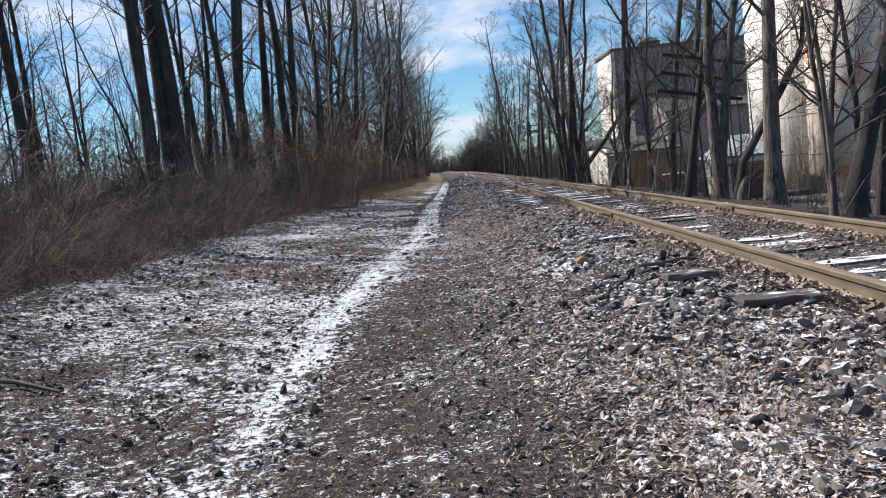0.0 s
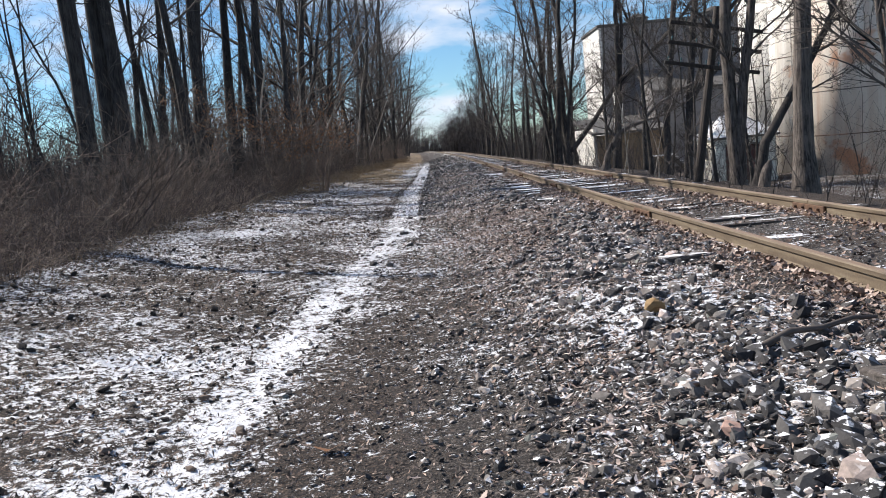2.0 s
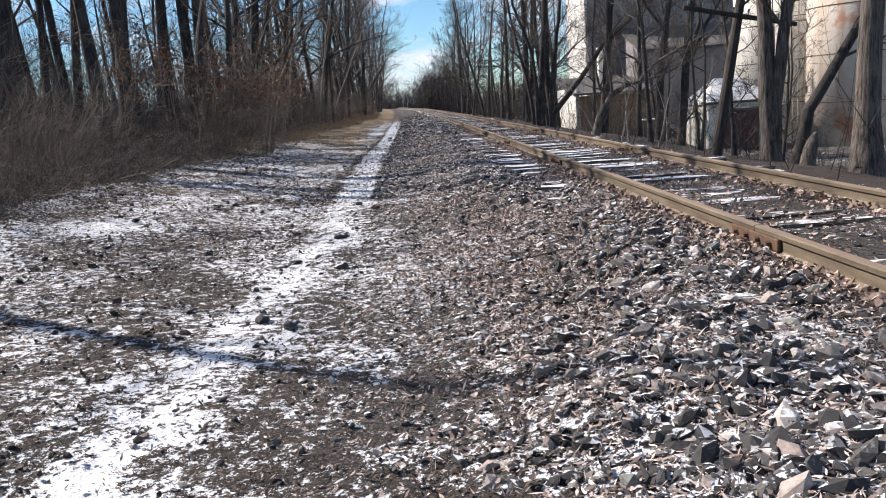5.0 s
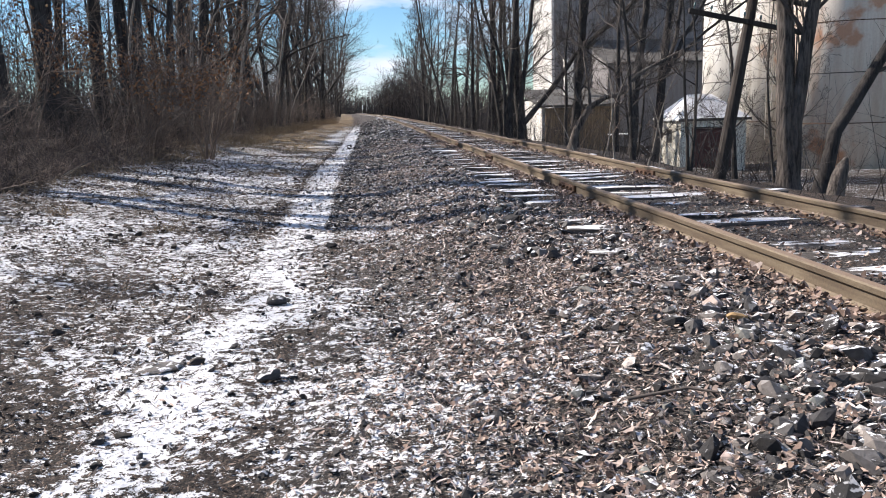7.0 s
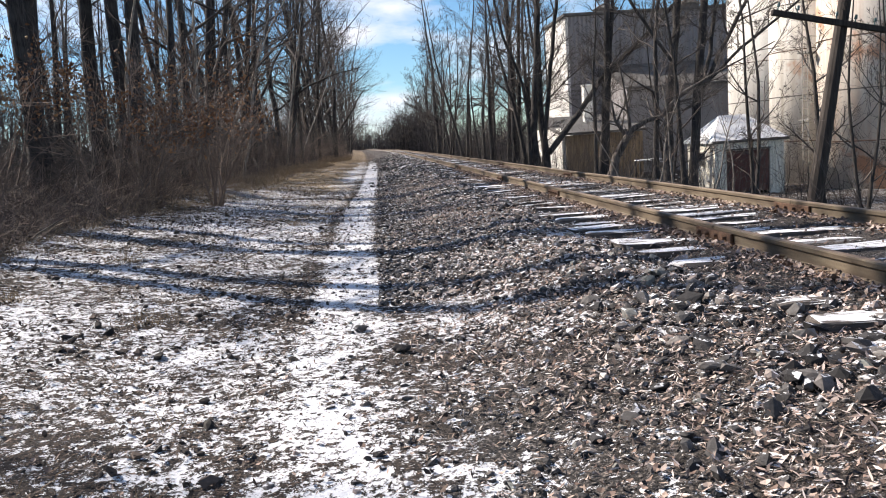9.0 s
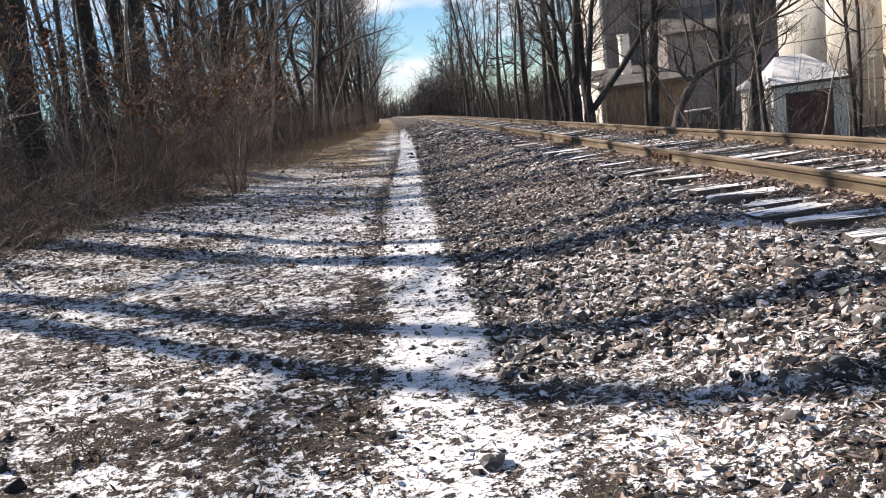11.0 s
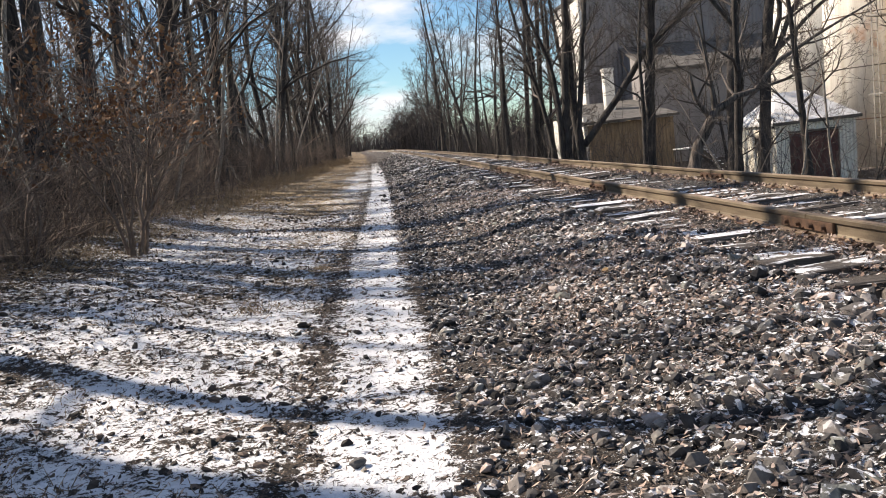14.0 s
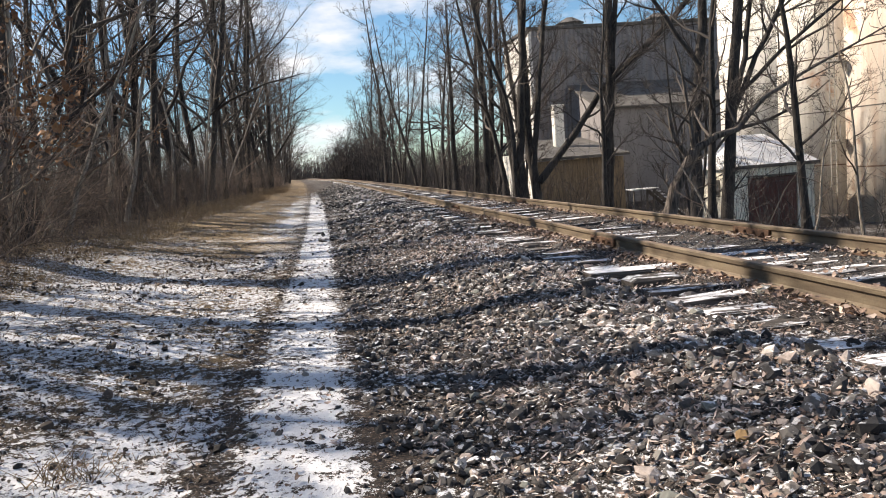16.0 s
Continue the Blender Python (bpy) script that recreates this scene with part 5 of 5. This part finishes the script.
def slab_mesh(seed):
    """A broken slab: a ball cut back by random planes, with rough faces."""
    rr = np.random.RandomState(seed)
    bm = bmesh.new()
    bmesh.ops.create_icosphere(bm, subdivisions=2, radius=1.0)
    planes = rr.normal(0, 1, (9, 3))
    planes /= np.linalg.norm(planes, axis=1, keepdims=True)
    dist = rr.uniform(0.55, 0.9, 9)
    for v in bm.verts:
        p = np.array(v.co)
        s = min(1.0, min(d / max(1e-3, float(p @ q)) for q, d in zip(planes, dist) if p @ q > 0.05))
        p = p * s * rr.uniform(0.95, 1.05) * np.array([1.25, 0.95, 0.62])
        v.co = Vector(p)
    me = bpy.data.meshes.new("stone")
    bm.to_mesh(me)
    bm.free()
    me.materials.append(M_SLAB)
    return me


CHIP_ME = [slab_mesh(300 + i) for i in range(12)]
x, y = bank_spots(r, 640, 3.5, 34)
for i in range(min(290, len(x))):
    s = float(np.clip(r.lognormal(-3.25, 0.30), 0.026, 0.068))
    ob = part_mesh("stone", CHIP_ME[i % 12], ballast)
    ob.matrix_world = pose(x[i], y[i], float(height(x[i], y[i])) + 0.2 * s, r.normal(0, 16), r.normal(0, 16), r.uniform(0, 360)) @ Matrix.Diagonal((s, s, s * 0.7, 1))
# cobbles lying on the rut
for xx, yy, s, m in ((-0.62, 19.1, 0.085, None), (-0.95, 23.9, 0.06, None), (-0.5, 14.6, 0.10, None), (-0.64, 16.2, 0.11, None), (-1.5, 13.4, 0.07, None), (-0.35, 18.4, 0.09, None), (-0.68, 12.8, 0.09, None), (-0.9, 13.0, 0.10, None)):
    me = CHIP_ME[int(yy * 7) % 12]
    ob = new("cobble", me)
    ob.matrix_world = pose(xx, yy, float(height(xx, yy)) + 0.25 * s, 0, 0, yy * 77) @ Matrix.Scale(s * 0.62, 4)
    tagged(ob, "dark rounded stone lying on the snowy rut", "stone", "loose stones on the rut")


# ---- leaf litter ----
def ground_leaves(seed, x, y, size, material, name, lift=0.012):
    r = np.random.RandomState(seed)
    n = len(x)
    z = height(x, y) + lift + r.rand(n) * 0.02
    m = turns(r, n, 0.5)
    s = (size * r.uniform(0.5, 1.4, n))[:, None]
    c = np.stack([x, y, z], 1)
    u, v, w = m[:, :, 0], m[:, :, 1], m[:, :, 2]
    ring = [c - u * s * 0.5 - v * s * 0.14 + w * s * 0.12, c - u * s * 0.5 + v * s * 0.14 + w * s * 0.12, c - v * s * 0.3, c + v * s * 0.3, c + u * s * 0.5 - v * s * 0.1 + w * s * 0.2, c + u * s * 0.5 + v * s * 0.1 + w * s * 0.2]
    base = np.arange(n)[:, None] * 6
    return quads_mesh(name, np.stack(ring, 1).reshape(-1, 3), np.concatenate([base + np.array([[0, 2, 3, 1]]), base + np.array([[2, 4, 5, 3]])]), material)


r = np.random.RandomState(33)
n = 60000
y = 1.5 + r.rand(n) ** 1.2 * 40
x = np.where(r.rand(n) < 0.55, r.normal(0.9, 0.6, n), np.where(r.rand(n) < 0.6, r.normal(2.25, 0.17, n), r.normal(4.2, 0.22, n)))
keep = (r.rand(n) < np.clip(0.55 + 1.5 * vnoise(x * 0.8, y * 0.55 + 40), 0.05, 1)) & (x > -0.5)
stuff("leaf_litter", ground_leaves(1, x[keep], y[keep], 0.027, M_LEAF, "leaf_litter", 0.018), "dry brown leaves drifted over the ballast and rails", "fallen leaves")
n = 9000
y = 1.5 + r.rand(n) ** 1.1 * 40
x = np.where(r.rand(n) < 0.6, NEAR_X - 0.07 - np.abs(r.normal(0, 0.10, n)), FAR_X - 0.07 - np.abs(r.normal(0, 0.13, n)))
keep = r.rand(n) < np.clip(0.6 + 1.5 * vnoise(x * 0.6 + 70, y * 0.45), 0.1, 1)
stuff("rail_leaves", ground_leaves(12, x[keep], y[keep], 0.05, M_LEAF, "rail_leaves", 0.03), "curled dry leaves banked against the rails", "fallen leaves")
n = 9000
y = 1.5 + r.rand(n) * 44
x = r.uniform(2.55, 3.9, n)
keep = r.rand(n) < np.clip(0.4 + 1.6 * vnoise(x * 1.4, y * 0.5), 0.03, 1)
stuff("track_leaves", ground_leaves(2, x[keep], y[keep], 0.042, M_LEAF, "track_leaves", 0.03), "dry leaves caught between the rails", "fallen leaves")
n = 60000
y = 1.5 + r.rand(n) ** 1.25 * 44
x = np.where(r.rand(n) < 0.85, r.uniform(-6, -1.0, n), r.uniform(-1.3, 0.2, n))
c, w = strip(y)
keep = (r.rand(n) < np.clip(0.5 + 1.4 * vnoise(x * 1.6, y * 1.4 + 9), 0.08, 1)) & ((np.abs(x - c) > w) | (r.rand(n) < 0.12))
stuff("leaf_mould", ground_leaves(3, x[keep], y[keep], 0.029, M_DARKLEAF, "leaf_mould", 0.006), "dark wet leaf mould flecking the snow", "fallen leaves")
n = 9000
y = 2.0 + r.rand(n) ** 1.3 * 36
x = r.uniform(-5.8, -0.9, n)
c, w = strip(y)
keep = (r.rand(n) < np.clip(0.55 + 1.6 * vnoise(x * 1.2 + 50, y * 1.0), 0.08, 1)) & ((np.abs(x - c) > w) | (r.rand(n) < 0.5))
x, y = x[keep], y[keep]
stuff("mould_clods", scatter_stones("mould_clods", 9, x, y, np.clip(r.lognormal(-4.1, 0.45, len(x)), 0.008, 0.045), 0.25, M_DARKLEAF), "dark crumbs of earth and leaf mould poking through snow", "leaf litter")
n = 9000
y = 1.5 + r.rand(n) ** 1.2 * 36
x = r.uniform(-5.5, 0.3, n)
keep = r.rand(n) < np.clip(0.35 + 1.6 * vnoise(x * 0.8 + 30, y * 0.5), 0.03, 1)
stuff("pale_leaves", ground_leaves(4, x[keep], y[keep], 0.03, M_LEAF, "pale_leaves", 0.015), "scattered tan leaves on the snow", "fallen leaves")


# fine broken litter over the whole verge and bank
def litter_quads(seed, x, y, size, material, name):
    r = np.random.RandomState(seed)
    n = len(x)
    m = turns(r, n, 0.45)
    s = (size * r.uniform(0.4, 1.5, n))[:, None]
    c = np.stack([x, y, height(x, y) + 0.010 + 0.012 * r.rand(n)], 1)
    u, v = m[:, :, 0], m[:, :, 1]
    k = r.uniform(0.3, 1.0, n)[:, None]
    ring = [c - u * s * 0.75 - v * s * 0.12 * k, c - u * s * 0.2 - v * s * 0.26 * k, c + u * s * 0.75 + v * s * 0.10 * k, c + u * s * 0.1 + v * s * 0.24 * k]
    return quads_mesh(name, np.stack(ring, 1).reshape(-1, 3), np.arange(n)[:, None] * 4 + np.array([[0, 1, 2, 3]]), material)


n = 190000
y = 1.6 + r.rand(n) ** 1.45 * 34
x = r.uniform(-5.6, 2.4, n)
c, w = strip(y)
keep = ((np.abs(x - c) > w * 0.9) | (r.rand(n) < 0.75)) & (r.rand(n) < np.clip(0.75 + 0.9 * vnoise(x * 1.1, y * 0.9), 0.2, 1))
stuff("litter_bits", litter_quads(6, x[keep], y[keep], 0.022, M_BITS, "litter_bits"), "broken leaf and bark crumbs over snow and gravel", "leaf litter")

n = 150000
y = 1.6 + r.rand(n) ** 1.45 * 34
x = r.normal(1.2, 0.75, n)
keep = (x > -0.3) & (x < 2.4) & (r.rand(n) < np.clip(0.75 + 1.5 * vnoise(x * 0.7 + 11, y * 0.5), 0.15, 1) * np.where(y < 13, np.clip((x - 0.1) / 0.7, 0.12, 1), 1))
x, y = x[keep], y[keep]
stuff("leaf_crumbs", litter_quads(7, x, y, 0.030, M_PALEBITS, "leaf_crumbs"), "pale crumbled leaves caught among the stones", "leaf litter")


# ---- loose timber and single objects ----
def plank(x, y, length, width, thick, turn, label, tip=0.0):
    bm = boxed((-length / 2, -width / 2, 0), (length / 2, width / 2, thick), 0.008)
    bmesh.ops.subdivide_edges(bm, edges=[e for e in bm.edges if e.calc_length() > length * 0.7], cuts=4)
    rr = random.Random(int(y * 100))
    for v in bm.verts:
        v.co += Vector((rr.uniform(-0.01, 0.01), rr.uniform(-0.008, 0.008), rr.uniform(-0.004, 0.004)))
    me = bpy.data.meshes.new("plank")
    bm.to_mesh(me)
    bm.free()
    me.materials.append(M_PLANK)
    ob = new("plank", me)
    ob.matrix_world = pose(x, y, float(height(x, y)) + 0.015, 0, tip, turn)
    tagged(ob, label, "plank", "loose timbers beside the rails")


plank(1.80, 6.25, 0.42, 0.17, 0.05, 6, "short grey weathered plank lying by the ties")
plank(2.0, 5.0, 0.5, 0.2, 0.05, -4, "split grey plank dusted with snow")
plank(1.9, 9.6, 0.4, 0.15, 0.04, 10, "short grey weathered plank lying by the ties")
plank(1.85, 25.6, 0.45, 0.18, 0.05, 4, "snow-dusted plank end beside the ties")


def stick(pts, r, label):
    out = ([], [])
    p = [Vector((a, b, float(height(a, b)) + c)) for a, b, c in pts]
    tube(out, p, [r * (1 - 0.6 * i / len(p)) for i in range(len(p))], 5)
    ob = new("fallen_stick", mesh_of("fallen_stick", *out, M_TWIG, True))
    tagged(ob, label, "stick", "fallen sticks")


stick([(1.02, 13.57, 0.04), (1.23, 13.5, 0.06), (1.31, 13.4, 0.05)], 0.008, "pale fallen stick lying on the stones")
stick([(-3.7, 5.5, 0.03), (-3.2, 5.45, 0.05), (-2.8, 5.3, 0.03)], 0.022, "dark fallen stick in the snow")
stick([(-5.0, 24.4, 0.1), (-4.6, 23.6, 0.3), (-4.1, 23.1, 0.5)], 0.014, "bare twig sticking out of the snow")
stick([(1.44, 6.95, 0.03), (1.62, 7.02, 0.07), (1.78, 7.03, 0.05), (1.98, 7.12, 0.07), (2.12, 7.16, 0.04)], 0.020, "dark crooked branch lying across the stones")
yellow_me = slab_mesh(333)
yellow_me.materials.clear()
yellow_me.materials.append(mat_plain("ochre_rock", (0.17, 0.10, 0.04), (0.36, 0.25, 0.12), 14, 0.85))
yellow = new("yellow_rock", yellow_me)
yellow.matrix_world = pose(1.25, 8.1, float(height(1.25, 8.1)) + 0.035, 0, 20, 30) @ Matrix.Diagonal((0.06, 0.07, 0.10, 1))
tagged(yellow, "ochre-coloured rock among grey ballast", "stone")

pale_me = slab_mesh(334)
pale_me.materials.clear()
pale_me.materials.append(mat_plain("pink_rock", (0.24, 0.15, 0.12), (0.42, 0.29, 0.24), 14, 0.85))
for x, y, size, me, label in ((0.99, 6.1, 0.06, pale_me, "pinkish rounded rock among grey ballast"), (1.79, 14.26, 0.05, yellow_me, "pale ochre rock beside the ties"), (0.87, 26.46, 0.045, yellow_me, "small ochre rock on the ballast slope")):
    rock = new("coloured_rock", me)
    rock.matrix_world = pose(x, y, float(height(x, y)) + 0.02, 0, 8, y * 50) @ Matrix.Diagonal((size, size * 0.8, size * 0.8, 1))
    tagged(rock, label, "stone", "coloured rocks among the ballast")
flag = new("flat_stone", slab_mesh(335))
flag.matrix_world = pose(-1.11, 14.87, float(height(-1.11, 14.87)) + 0.008, 3, -2, 20) @ Matrix.Diagonal((0.11, 0.09, 0.03, 1))
tagged(flag, "flat grey stone sunk in the edge of the rut", "stone")
out = ([], [])
tube(out, [Vector((0, 0, -0.3)), Vector((0.03, 0, 0.05)), Vector((0.10, 0.02, 0.35)), Vector((0.17, 0.02, 0.55)), Vector((0.24, 0.03, 0.72))], [0.21, 0.17, 0.15, 0.12, 0.035], 9)
stump = new("tree_stump", mesh_of("tree_stump", *out, M_BARK_PALE, True))
stump.matrix_world = pose(9.0, 25.3, float(height(9.0, 25.3)))
tagged(stump, "broken grey stump leaning beside the bare trees", "stump")
red_leaf = new("oak_leaf", leaf_cards(9, np.array([[-0.66, 6.9, float(height(-0.66, 6.9)) + 0.04]]), 0.14, M_OAKLEAF, "oak_leaf"))
tagged(red_leaf, "single curled rust-coloured oak leaf on the gravel", "leaf")
for i, (x, y) in enumerate(((-2.6, 24.1), (-3.4, 23.0), (-2.2, 19.6), (-3.6, 20.4), (-1.9, 27.4))):
    k = np.random.RandomState(500 + i)
    px, py = x + k.normal(0, 0.08, 70), y + k.normal(0, 0.06, 70)
    clump = new("grass_clump", rods_mesh("grass_clump", *stalks(600 + i, px, py, k.uniform(0.08, 0.24, 70), 0.003, 0.6, 0.4, 0, 0.3, None, 2), M_STRAW))
    tagged(clump, "small dry grass clump standing in the snow", "grass clump", "grass clumps in the snow")
